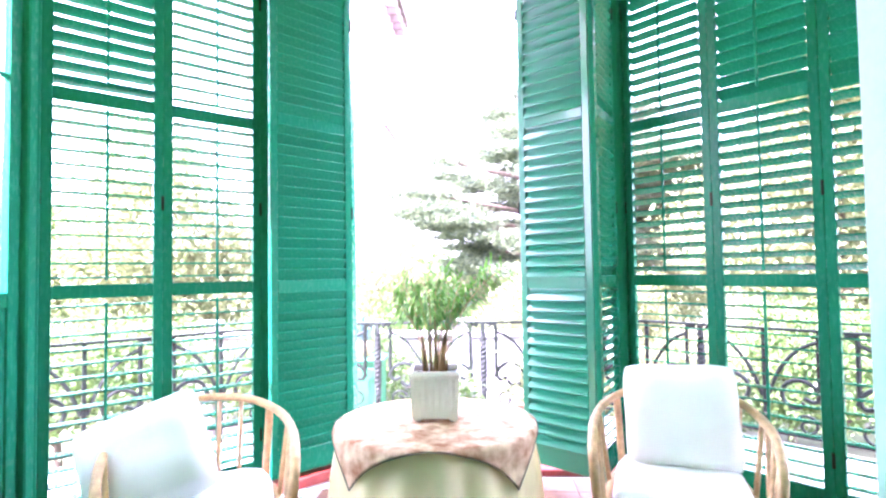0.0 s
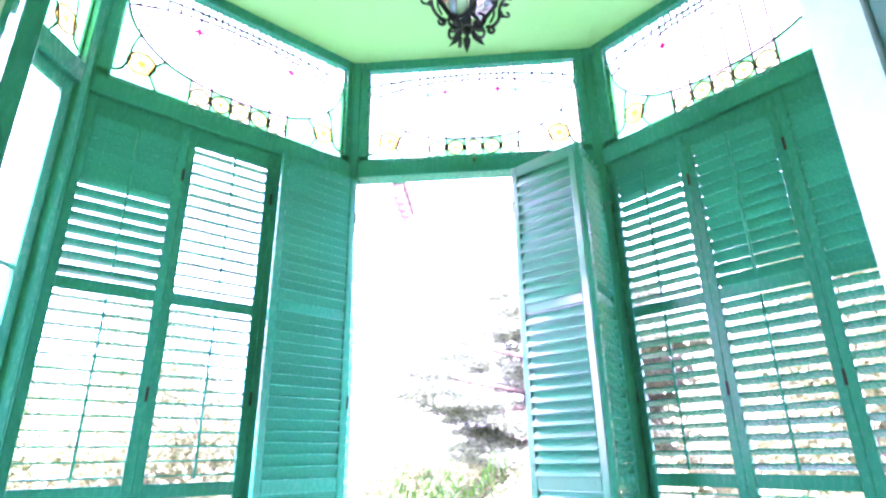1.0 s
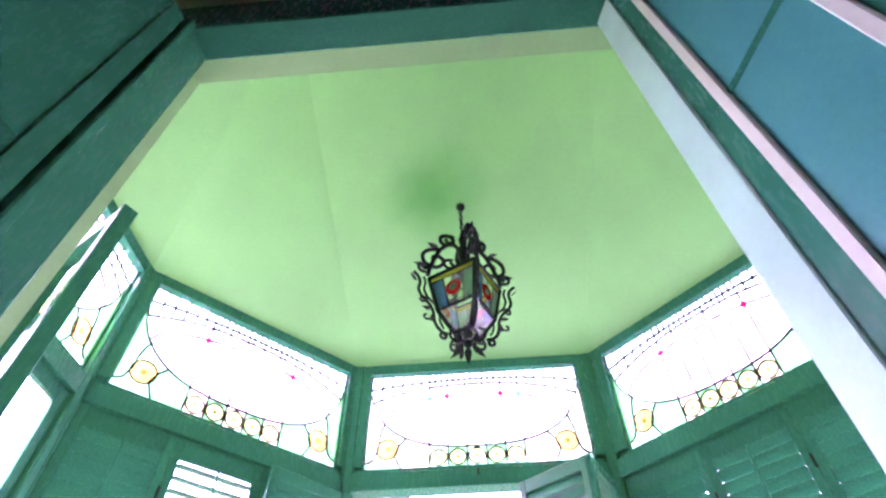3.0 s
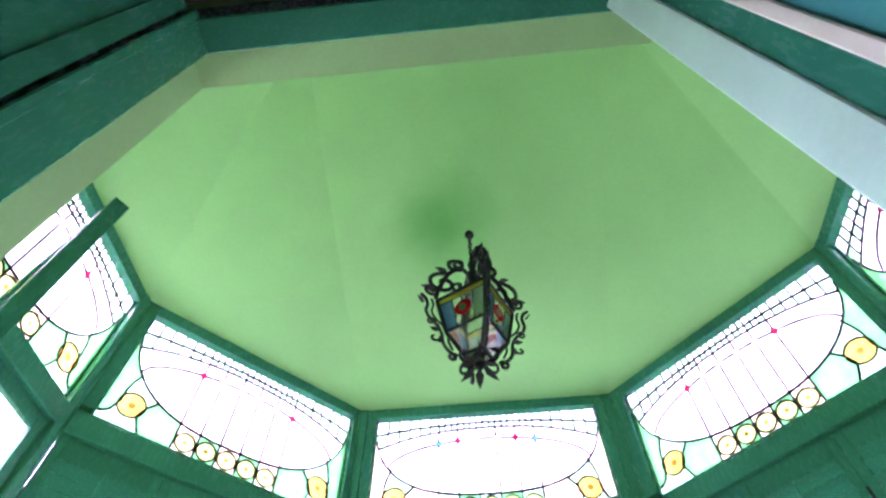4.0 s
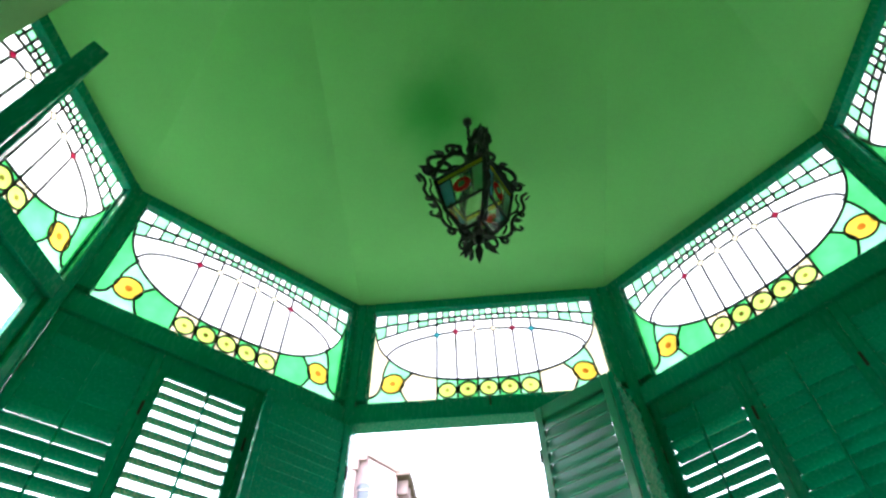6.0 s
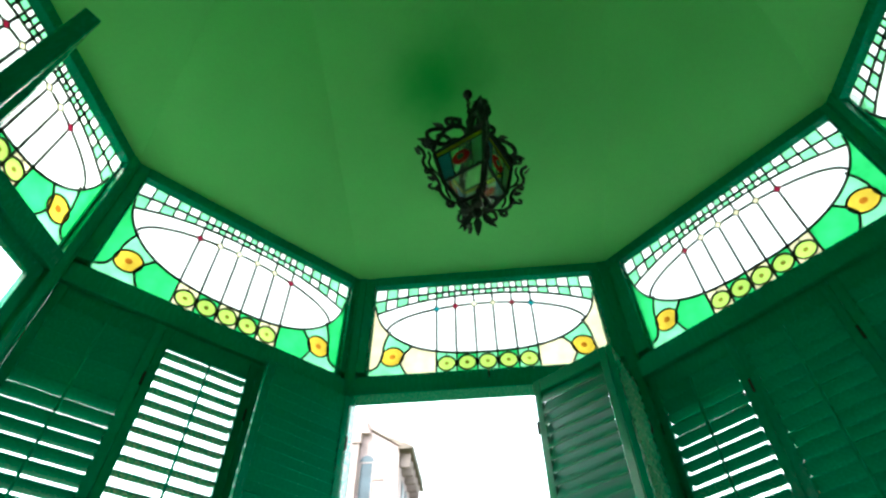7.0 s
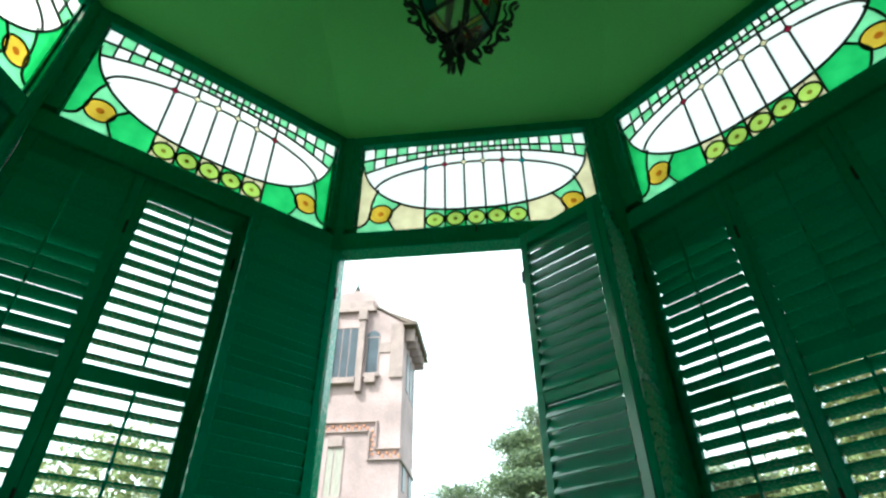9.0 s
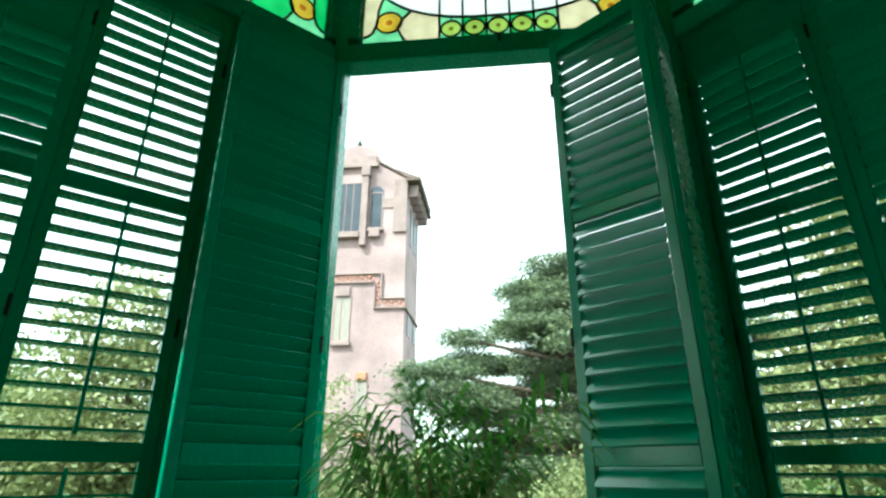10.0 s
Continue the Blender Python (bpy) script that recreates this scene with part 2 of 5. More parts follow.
def transom(name, m, w, side_glass, label, marks):
    """A leaded glass light of half width w: two rows of small squares, a wide oval, six uprights, five medallions and two corner roses.
    The leading divides the light; each field between the leads becomes a piece of glass."""
    t = tagged(place(new(name), m @ pose(0, 0.07, Z_GLASS)), label, "window", "", "structure")
    h = Z_TOP - Z_GLASS
    inner = [k * 0.0567 - 0.425 for k in range(16)]
    outer = [0.425, 0.505, 0.595, 0.69, 0.79, 0.89, 1.0]
    cuts = [-s for s in reversed(outer)] + inner[1:-1] + outer
    ups = [-0.425, -0.255, -0.085, 0.085, 0.255, 0.425]
    cream = side_glass is G_CREAM
    # lines of the leading, as fractions of half width and height
    lines = [sampled(row_upper, 1.0), sampled(row_lower, 0.97), sampled(lower_curve, 0.983), sampled(arch_curve, 0.858)]
    lines += [[(s, 1.0), (s, row_lower(s))] for s in cuts[1:-1]]
    lines += [[(s, row_lower(s)), (s, 0.0)] for s in ups]
    leaf = [(-0.83, 0.48), (-0.865, 0.39), (-0.885, 0.3), (-0.885, 0.2), (-0.92, 0.10), (-0.96, 0.07), (-1.0, 0.06)]
    leaf2 = [(-0.64, 0.29), (-0.70, 0.22), (-0.735, 0.13), (-0.70, 0.05), (-0.67, 0.0)]
    for sgn in (-1, 1):
        lines += [[(sgn * s, v) for s, v in leaf], [(sgn * s, v) for s, v in leaf2]]
    rounds = [((k - 2) * 0.17 * w, 0.092 * h, 0.066) for k in range(5)]
    roses = [(-0.80 * w, 0.195 * h), (0.80 * w, 0.195 * h)]
    rings = (0.088, 0.068, 0.045, 0.024)
    frame_line = [(-1, 0), (1, 0), (1, 1), (-1, 1), (-1, 0)]
    points, edges = [], []

    def put(pts):
        base = len(points)
        points.extend(Vector(p) for p in pts)
        edges.extend((base + k, base + k + 1) for k in range(len(pts) - 1))

    for l in [frame_line, *lines]:
        put([(s * w, v * h) for s, v in l])
    ring = lambda cx, cz, r: [(cx + r * math.cos(q), cz + r * math.sin(q)) for q in (2 * math.pi * k / 22 for k in range(23))]
    for cx, cz, r in rounds:
        put(ring(cx, cz, r))
        put(ring(cx, cz, 0.016))
    for cx, cz in roses:
        for r in rings:
            put(ring(cx, cz, r))
    for s in ups:
        c, z = s * w, arch_curve(s) * h
        put([(c - 0.029, z), (c, z + 0.032), (c + 0.029, z), (c, z - 0.032), (c - 0.029, z)])
    verts, _, faces, *_ = geometry.delaunay_2d_cdt(points, edges, [], 1, 1e-5)

    def inside_leaf(s, v):
        s = -abs(s)
        if v > 0.48 or v > lower_curve(s) or s > -0.6:
            return False
        left = -1.0 if v < 0.06 else np.interp(v, [p[1] for p in reversed(leaf)], [p[0] for p in reversed(leaf)])
        right = np.interp(v, [p[1] for p in reversed(leaf2)], [p[0] for p in reversed(leaf2)])
        return left < s < (right if v < 0.29 else 0)

    def piece(x, z):
        """Which piece of glass a place belongs to: name, key and material."""
        for k, (cx, cz, r) in enumerate(rounds):
            if math.hypot(x - cx, z - cz) < 0.016:
                return "medallion_heart", k, G_OLIVE
            if math.hypot(x - cx, z - cz) < r:
                return "medallion", k, G_LIME
        for k, (cx, cz) in enumerate(roses):
            d = math.hypot(x - cx, z - cz)
            for q, r in reversed(list(enumerate(rings))):
                if d < r:
                    return "rose_ring", (k, q), (G_AMBER, G_YELLOW, G_AMBER if cream else G_YELLOW, G_RUST)[q]
        s, v = x / w, z / h
        for k, u in enumerate(ups):
            if abs(x - u * w) / 0.029 + abs(z - arch_curve(u) * h) / 0.032 < 1:
                return "diamond", k, marks[k]
        col = sum(s > c for c in cuts)
        if v > row_upper(s):
            return "glass_square", (0, col), (G_TINT, G_WHITE)[col % 2]
        if v > row_lower(s) and (abs(s) < 0.97 or v > lower_curve(s)):
            return "glass_square", (1, col), (G_WHITE, G_TINT)[col % 2]
        strip = sum(s > u for u in ups)
        if abs(s) < 0.983 and v > lower_curve(s):
            return "clear_pane", (strip, v > arch_curve(s) and abs(s) < 0.858), G_WHITE
        if inside_leaf(s, v):
            return "rose_leaf", s > 0, G_TINT
        if 0 < strip < 6:
            return "lower_pane", strip, (G_GREEN if strip % 2 == 0 else G_TINT) if cream else (G_GREEN if strip % 2 == 0 else G_CREAM)
        return "corner_pane", (s > 0, v > 0.35 or abs(s) > 0.885), side_glass

    fields = {}
    for f in faces:
        c = sum((verts[k] for k in f), Vector((0, 0))) / 3
        fields.setdefault(piece(c.x, c.y), []).append(f)
    for (kind, key, mat), tris in fields.items():
        used = sorted({k for f in tris for k in f})
        at = {k: i for i, k in enumerate(used)}
        co = [(verts[k].x, y, verts[k].y) for y in (-0.0015, 0.0015) for k in used]
        fs = [[at[k] for k in f] for f in tris] + [[at[k] + len(used) for k in reversed(f)] for f in tris]
        me = bpy.data.meshes.new(kind)
        me.from_pydata(co, [], fs)
        me.materials.append(mat)
        again(kind, me, t)
    bm = bmesh.new()
    first_up = 4 + len(cuts) - 2
    for n, l in enumerate(lines):
        if n == 3 or first_up <= n < first_up + 6:
            for run in clear_runs([(s * w, v * h) for s, v in l], [(s * w, arch_curve(s) * h) for s in ups]):
                tube(bm, [(x, 0, z) for x, z in run], 0.0105, 4)
        else:
            tube(bm, [(s * w, 0, v * h) for s, v in l], 0.0105 if n < 3 or n > 34 else 0.0095, 4)
    for cx, cz, r in rounds + [(cx, cz, 0.088) for cx, cz in roses]:
        tube(bm, [(x, 0, z) for x, z in ring(cx, cz, r)], 0.0085, 4)
    for k in range(5):
        tube(bm, [((k - 2) * 0.17 * w, 0, 0.092 * h + 0.066), ((k - 2) * 0.17 * w, 0, lower_curve((k - 2) * 0.17) * h)], 0.005, 4)
    for s in ups:
        c, z = s * w, arch_curve(s) * h
        tube(bm, [(c - 0.029, 0, z), (c, 0, z + 0.032), (c + 0.029, 0, z), (c, 0, z - 0.032), (c - 0.029, 0, z)], 0.0065, 4)
    part("leading", bm, LEAD, t, "dark lead cames")
    return t


CREAM3 = [G_CYAN, G_RED, G_CREAM, G_CREAM, G_RED, G_CYAN]
RED2 = [G_RED, G_CREAM, G_CREAM, G_CREAM, G_CREAM, G_RED]
transom("window_1", WALLS["centre"][0], 0.913, G_CREAM, "leaded art glass transom with cream corners", CREAM3)
transom("window_2", WALLS["west_diagonal"][0] @ pose(0.016, 0, 0), 0.879, G_GREEN, "leaded art glass transom with green corners", RED2)
transom("window_3", WALLS["east_diagonal"][0] @ pose(0.029, 0, 0), 0.865, G_GREEN, "leaded art glass transom with green corners", RED2)
transom("window_4", WALLS["west"][0], 0.75, G_GREEN, "leaded art glass transom beside the house wall", RED2)
transom("window_5", WALLS["east"][0], 0.75, G_GREEN, "leaded art glass transom beside the house wall", RED2)


def timber_wall(name, key, glass_half, label, clear=None, shift=0.0):
    """Posts, head rail and transom bar of one side of the bay; clear: half the width of the opening below the bar; shift: how far
    the glass stands off the middle."""
    m, half = WALLS[key]
    t = tagged(place(new(name), m), label, "timber frame", "", "structure")
    g, c = glass_half, clear or glass_half
    for s in (-1, 1):
        boxes("post", [(min(s * c, s * (half + 0.02)), max(s * c, s * (half + 0.02)), 0.0, 0.14, 0.0, Z_CEIL + 0.04)], GREEN, t, bevel=0.008)
        if c > g:
            boxes("glass_stile", [(min(shift + s * g, s * c), max(shift + s * g, s * c), 0.006, 0.13, Z_GLASS, Z_CEIL + 0.04)], GREEN, t)
        boxes("glazing_bead", [(shift + min(s * g, s * (g - 0.014)), shift + max(s * g, s * (g - 0.014)), 0.045, 0.066, Z_GLASS, Z_TOP)], GREEN, t, bevel=0.003)
    boxes("head_rail", [(shift - g, shift + g, 0.004, 0.076, Z_TOP, Z_CEIL + 0.04)], GREEN, t)
    boxes("transom_bar", [(-c, c, -0.006, 0.14, Z_BAR, Z_GLASS - 0.06)], GREEN, t)
    boxes("glazing_sill", [(-c, c, 0.052, 0.13, Z_GLASS - 0.06, Z_GLASS)], GREEN, t)
    return t


timber_wall("wall_north", "centre", 0.915, "green painted timber front of the bay", 0.985)
timber_wall("wall_northwest", "west_diagonal", 0.881, "green painted timber side of the bay", 0.942, 0.016)
timber_wall("wall_northeast", "east_diagonal", 0.867, "green painted timber side of the bay", 0.942, 0.029)
timber_wall("wall_west", "west", 0.752, "green painted timber side next to the house")
timber_wall("wall_east", "east", 0.752, "green painted timber side next to the house")

# ---- louvred shutters ----
SLATS = {}


def slat_mesh(width, depth=0.088, paint=GREEN):
    key = (round(width, 3), depth, paint.name)
    if key not in SLATS:
        bm = bmesh.new()
        box(bm, 0, width, -depth / 2, depth / 2, -0.0055, 0.0055, bevel=0.004)
        me = bpy.data.meshes.new("slat")
        bm.to_mesh(me)
        bm.free()
        me.materials.append(paint)
        SLATS[key] = me
    return SLATS[key]


def shutter(m, width, z0, z1, rails, tilts, label, group, rod=True, pitch=0.079, rod_side=-1, depth=0.088, paint=GREEN, cover=False):
    """A louvred leaf: two stiles, rails at the heights given, slats in between and a tilt rod. x along it, y through it."""
    t = thing("shutter", m, label, "shutter", group)
    st, th = 0.055, 0.036
    for a in (0.0, width - st):
        boxes("stile", [(a, a + st, -th / 2, th / 2, z0, z1)], paint, t)
    if cover:
        boxes("cover_strip", [(width - 0.016, width + 0.018, th / 2 + 0.002, th / 2 + 0.010, z0, z1)], GREEN, t, "", 0.002)
    for a, b in rails:
        boxes("rail", [(st, width - st, -th / 2 + 0.002, th / 2 - 0.002, a, b)], paint, t)
    spans = [(rails[k][1], rails[k + 1][0]) for k in range(len(rails) - 1)]
    me = slat_mesh(width - 2 * st + 0.004, depth, paint)
    for (a, b), tilt in zip(spans, tilts):
        n = int((b - a) / pitch)
        step = (b - a) / n
        for k in range(n):
            turn = tilt(k / max(1, n - 1)) if callable(tilt) else tilt
            again("slat", me, t, pose(st - 0.002, 0, a + (k + 0.5) * step, turn + random.uniform(-2.5, 2.5) * (1 if paint is GREEN else 0.35), 0, 0))
        if rod:
            boxes("tilt_rod", [(width / 2 - 0.008, width / 2 + 0.008, rod_side * 0.062 - 0.008, rod_side * 0.062 + 0.008, a + 0.02, b - 0.02)], GREEN, t, bevel=0.003)
    for z in (0.35, 1.9, 3.35):
        boxes("hinge", [(-0.012, 0.004, -th / 2 - 0.006, th / 2 + 0.006, z, z + 0.09)], IRON, t, "small dark iron hinge", 0.003)
    return t


RAILS = [(0.06, 0.22), (1.37, 1.45), (2.50, 2.58), (3.64, 3.78)]
LEAF = 0.626
# closed runs, three leaves to a side; tilts from the bottom section up
RUNS = {
    "west_diagonal": [[0, 0, lambda q: -27 if q < 0.66 else -55], [0, -2, 4], [0, -2, 4]],
    "east_diagonal": [[-8, -16, lambda q: -16 - 8 * q if q < 0.9 else -45], [-8, -22, -40], [-8, -22, -44]],
}
for key, run in RUNS.items():
    m, half = WALLS[key]
    for k in range(3):
        shutter(m @ pose(-0.9405 + k * 0.627, 0.05, 0), LEAF, 0.06, 3.78, RAILS, run[k], "green louvred shutter leaf, closed, with tilt rod", "louvred shutters of the bay", cover=k < 2)
m, half = WALLS["east"]
for k in range(2):
    shutter(m @ pose(-0.75 + k * 0.752, 0.05, 0), 0.748, 0.06, 3.78, RAILS, [0, -20, -62], "green louvred shutter leaf, closed, with tilt rod", "louvred shutters of the bay")
# the door in the middle: one leaf folded back, two leaves folded at an angle
DOOR_RAILS = [(0.12, 0.27), (1.36, 1.45), (2.53, 2.61), (3.64, 3.735)]
DOOR_LABEL = "green louvred folding door leaf, swung open"
def along(a, b):
    return pose(a[0], a[1], 0, 0, 0, math.degrees(math.atan2(b[1] - a[1], b[0] - a[0])))
shutter(along((-0.992, 2.30), (-1.428, 1.80)), 0.665, 0.12, 3.735, DOOR_RAILS, [70, 70, 70], DOOR_LABEL, "folding leaves of the balcony door", False, 0.068, depth=0.092)
shutter(along((0.985, 2.30), (0.757, 1.858)), 0.497, 0.09, 3.735, DOOR_RAILS, [50, 50, 50], DOOR_LABEL, "folding leaves of the balcony door", False, 0.066)
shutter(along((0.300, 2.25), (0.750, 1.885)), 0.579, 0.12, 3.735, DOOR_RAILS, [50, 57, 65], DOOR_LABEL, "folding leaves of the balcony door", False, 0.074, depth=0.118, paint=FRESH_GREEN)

# ---- ceiling of the bay, floor, house wall ----
bm = bmesh.new()
P = {k: bm.verts.new(v) for k, v in dict(
    a=(-1.047, 2.33, 4.95), b=(1.047, 2.33, 4.95), c=(2.41, 0.97, 4.95), d=(-2.41, 0.97, 4.95), w=(-2.41, BACK, 4.95), e=(2.41, BACK, 4.95),
    r=(-1.03, BACK, 5.80), s=(1.03, BACK, 5.80)).items()}
for f in ("absr", "dar", "bcs", "wdr", "ces"):
    bm.faces.new([P[k] for k in f])
bmesh.ops.recalc_face_normals(bm, faces=bm.faces)
g = bmesh.ops.solidify(bm, geom=bm.faces[:], thickness=-0.06)
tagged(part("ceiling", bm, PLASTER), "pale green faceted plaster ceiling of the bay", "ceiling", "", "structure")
bm = bmesh.new()
prism(bm, [(-2.5, BACK), (-2.5, 1.0), (-1.1, 2.42), (1.1, 2.42), (2.5, 1.0), (2.5, BACK), (3.6, -0.8), (3.6, -5.2), (-3.6, -5.2), (-3.6, -0.8)], -0.2, -0.012)
tagged(part("floor", bm, STONE), "mortar bed under the terracotta floor tiles", "floor", "", "structure")
# house wall with a deep plastered opening
t = tagged(new("wall_south"), "pale green plastered house wall with a tall opening", "wall", "", "structure")
boxes("wall_panel", [(-3.7, -1.28, -0.87, BACK, 0, 5.95)], REVEAL, t, bevel=0)
boxes("wall_panel", [(1.28, 3.7, -0.87, BACK, 0, 5.95)], REVEAL, t, bevel=0)
boxes("lintel_panel", [(-1.28, 1.28, -0.87, BACK, 4.50, 5.95)], REVEAL, t, bevel=0)
t = tagged(new("door_frame"), "dark green timber frame of the tall inner door", "door frame", "", "structure")
boxes("jamb", [(-1.28, -1.067, -1.02, -0.874, 0, 4.2), (-1.10, -1.05, -1.06, -1.02, 0, 4.2)], GREEN, t, bevel=0.006)
boxes("jamb", [(1.0, 1.28, -1.02, -0.874, 0, 4.2)], GREEN, t, bevel=0.006)
boxes("lintel", [(-1.28, 1.28, -1.02, -0.874, 4.2, 4.5)], GREEN, t, bevel=0.006)
# the room behind
t = tagged(new("wall_room"), "plain pale walls of the room behind the bay", "wall", "", "structure")
boxes("room_wall", [(-3.7, -3.6, -5.2, -0.87, 0, 5.95)], ROOMWALL, t, bevel=0)
boxes("room_wall", [(3.6, 3.7, -5.2, -0.87, 0, 5.95)], ROOMWALL, t, bevel=0)
boxes("room_wall", [(-3.7, 3.7, -5.3, -5.2, 0, 5.95)], ROOMWALL, t, bevel=0)
tagged(boxes("ceiling_room", [(-3.7, 3.7, -5.3, -0.87, 5.95, 6.05)], ROOMWALL, bevel=0), "plain ceiling of the room behind the bay", "ceiling", "", "structure")
# ground
bm = bmesh.new()
bmesh.ops.create_grid(bm, x_segments=60, y_segments=60, size=900)
for v in bm.verts:
    v.co.z = -1.2 + (0.25 * noise.noise(v.co * 0.02) if v.co.length > 20 else 0)
tagged(part("ground", bm, GROUND), "garden ground with grass and soil", "ground", "", "structure")

# ---- W casements beside the house, inner door leaves ----
CLEAR = bpy.data.materials.new("window_glass")
CLEAR.use_nodes = True
_n, _l = CLEAR.node_tree.nodes, CLEAR.node_tree.links
_n.remove(_n["Principled BSDF"])
_t, _g, _x = _n.new("ShaderNodeBsdfTransparent"), _n.new("ShaderNodeBsdfGlossy"), _n.new("ShaderNodeMixShader")
_t.inputs["Color"].default_value = (0.93, 0.96, 0.95, 1)
_g.inputs["Roughness"].default_value = 0.02
_x.inputs["Fac"].default_value = 0.07
_l.new(_t.outputs[0], _x.inputs[1])
_l.new(_g.outputs[0], _x.inputs[2])
_l.new(_x.outputs[0], _n["Material Output"].inputs["Surface"])


# gloss teal stiles coloured pale: the light they reflect is in the colour
SHEEN_PAINT = shader("green_paint_with_painted_sheen", (0.42, 0.80, 0.58), 0.4, vary=0.08, size=3, bump=0.1)
CREAM_PAINT = shader("cream_moulding_paint", (0.74, 0.80, 0.60), 0.45, vary=0.08, size=3, bump=0.1)


def glazed_leaf(name, m, width, z0, z1, panel, bars, label, category, group="", thick=0.045, edge=None, fill=None, st=0.075):
    """A timber leaf with a solid lower panel and panes above it, x along it, y through it."""
    t = thing(name, m, label, category, group)
    for a in (0.0, width - st):
        boxes("stile", [(a, a + st, -thick / 2, thick / 2, z0, z1)], edge or GREEN, t)
    cuts = [panel + (z1 - 0.09 - panel) * k / bars for k in range(bars + 1)]
    boxes("bottom_rail", [(st, width - st, -thick / 2 + 0.002, thick / 2 - 0.002, z0, z0 + 0.16)], GREEN, t)
    boxes("lower_panel", [(st, width - st, -0.012, 0.012, z0 + 0.16, panel - 0.08)], GREEN, t)
    boxes("lock_rail", [(st, width - st, -thick / 2 + 0.002, thick / 2 - 0.002, panel - 0.08, panel)], GREEN, t)
    boxes("top_rail", [(st, width - st, -thick / 2 + 0.002, thick / 2 - 0.002, z1 - 0.09, z1)], GREEN, t)
    if edge:
        for a, b in ((z0 + 0.17, panel - 0.09), (panel + 0.01, z1 - 0.10)):
            for x, y in ((st, st + 0.07), (width - st - 0.07, width - st - 0.105)):
                boxes("groove", [(x, x + 0.07, -0.014, 0.014, a, b)], GREEN, t, "dark recess beside the stile")
                boxes("moulding", [(y, y + 0.035, -0.026, 0.026, a, b)], CREAM_PAINT, t, "cream bead moulding")
    for k, (a, b) in enumerate(zip(cuts, cuts[1:])):
        lo, hi = a + (0.012 if k else 0), b - (0.012 if k < bars - 1 else 0)
        if k:
            boxes("glazing_bar", [(st, width - st, -0.018, 0.018, a - 0.012, a + 0.012)], GREEN, t)
        pane = boxes("pane" if fill is None else "upper_panel", [(st, width - st, -0.002 if fill is None else -0.012, 0.002 if fill is None else 0.012, lo, hi)], fill or CLEAR, t, bevel=0)
        pane.visible_shadow = fill is not None
    return t


m, half = WALLS["west"]
glazed_leaf("casement", m @ pose(0.002, 0.06, 0), 0.748, 0.03, 3.78, 1.42, 2, "green timber casement with a solid lower panel and clear panes, closed", "casement", "casements beside the house")
# two narrow leaves hinged together, swung into the bay from the middle of the side
for a, b in (((-2.375, 0.145), (-1.912, -0.127)), ((-1.908, -0.129), (-1.445, -0.401))):
    glazed_leaf("casement", along(a, b), 0.537, 0.03, 3.78, 1.42, 2, "narrow green glazed casement leaf, swung open into the bay", "casement", "casements beside the house", thick=0.068, st=0.06)
# right leaf: upper panels also lightened in colour to imitate a reflection
glazed_leaf("inner_door", along((0.67, -0.90), (0.84, -1.56)), 0.68, 0.03, 4.15, 1.0, 3, "tall green panelled inner door leaf, reflected light painted on its stiles and panels, standing open", "door", "leaves of the inner door", edge=SHEEN_PAINT, st=0.11, fill=shader("teal_panel_with_painted_reflection", (0.02, 0.36, 0.30), 0.35, vary=0.08, size=3, bump=0.05))
glazed_leaf("inner_door", along((-1.09, -1.07), (-1.20, -1.75)), 0.68, 0.03, 4.15, 1.0, 3, "tall green panelled inner door leaf, standing open", "door", "leaves of the inner door", fill=GREEN)

bm = bmesh.new()
tube(bm, [(0, 0, 0), (0, -0.03, -0.01), (0, -0.045, 0.015), (0, -0.03, 0.04)], 0.006, 6)
latch = part("door_latch", bm, bpy.data.materials["black_wrought_iron"], None, "", True)
place(latch, pose(0.0, 2.318, 3.86))
tagged(latch, "small iron latch on the bar above the door", "latch")

# ---- the hanging lantern ----
BLUE_GLASS = stained_glass("blue_glass", (0.17, 0.40, 0.56))
YELLOW_GLASS = stained_glass("olive_yellow_glass", (0.62, 0.64, 0.06))
GREY_GLASS = stained_glass("seeded_clear_glass", (0.84, 0.86, 0.80), 0.9)
FLOWER_GLASS = stained_glass("scarlet_glass", (0.78, 0.04, 0.05))


def spiral(centre, start, r0, r1, turns, side, up, n=26):
    """Points of a curl in the plane of side and up."""
    c, s, u = Vector(centre), Vector(side), Vector(up)
    out = []
    for k in range(n):
        f = k / (n - 1)
        a, r = start + turns * 2 * math.pi * f, r0 + (r1 - r0) * f
        out.append(c + s * (r * math.cos(a)) + u * (r * math.sin(a)))
    return out


def smooth_path(pts, n=8):
    pts = [Vector(p) for p in pts]
    out = []
    for i in range(len(pts) - 1):
        p0, p1, p2, p3 = pts[max(0, i - 1)], pts[i], pts[i + 1], pts[min(len(pts) - 1, i + 2)]
        for k in range(n):
            f = k / n
            out.append(0.5 * (2 * p1 + (p2 - p0) * f + (2 * p0 - 5 * p1 + 4 * p2 - p3) * f * f + (3 * p1 - p0 - 3 * p2 + p3) * f ** 3))
    return out + [pts[-1]]


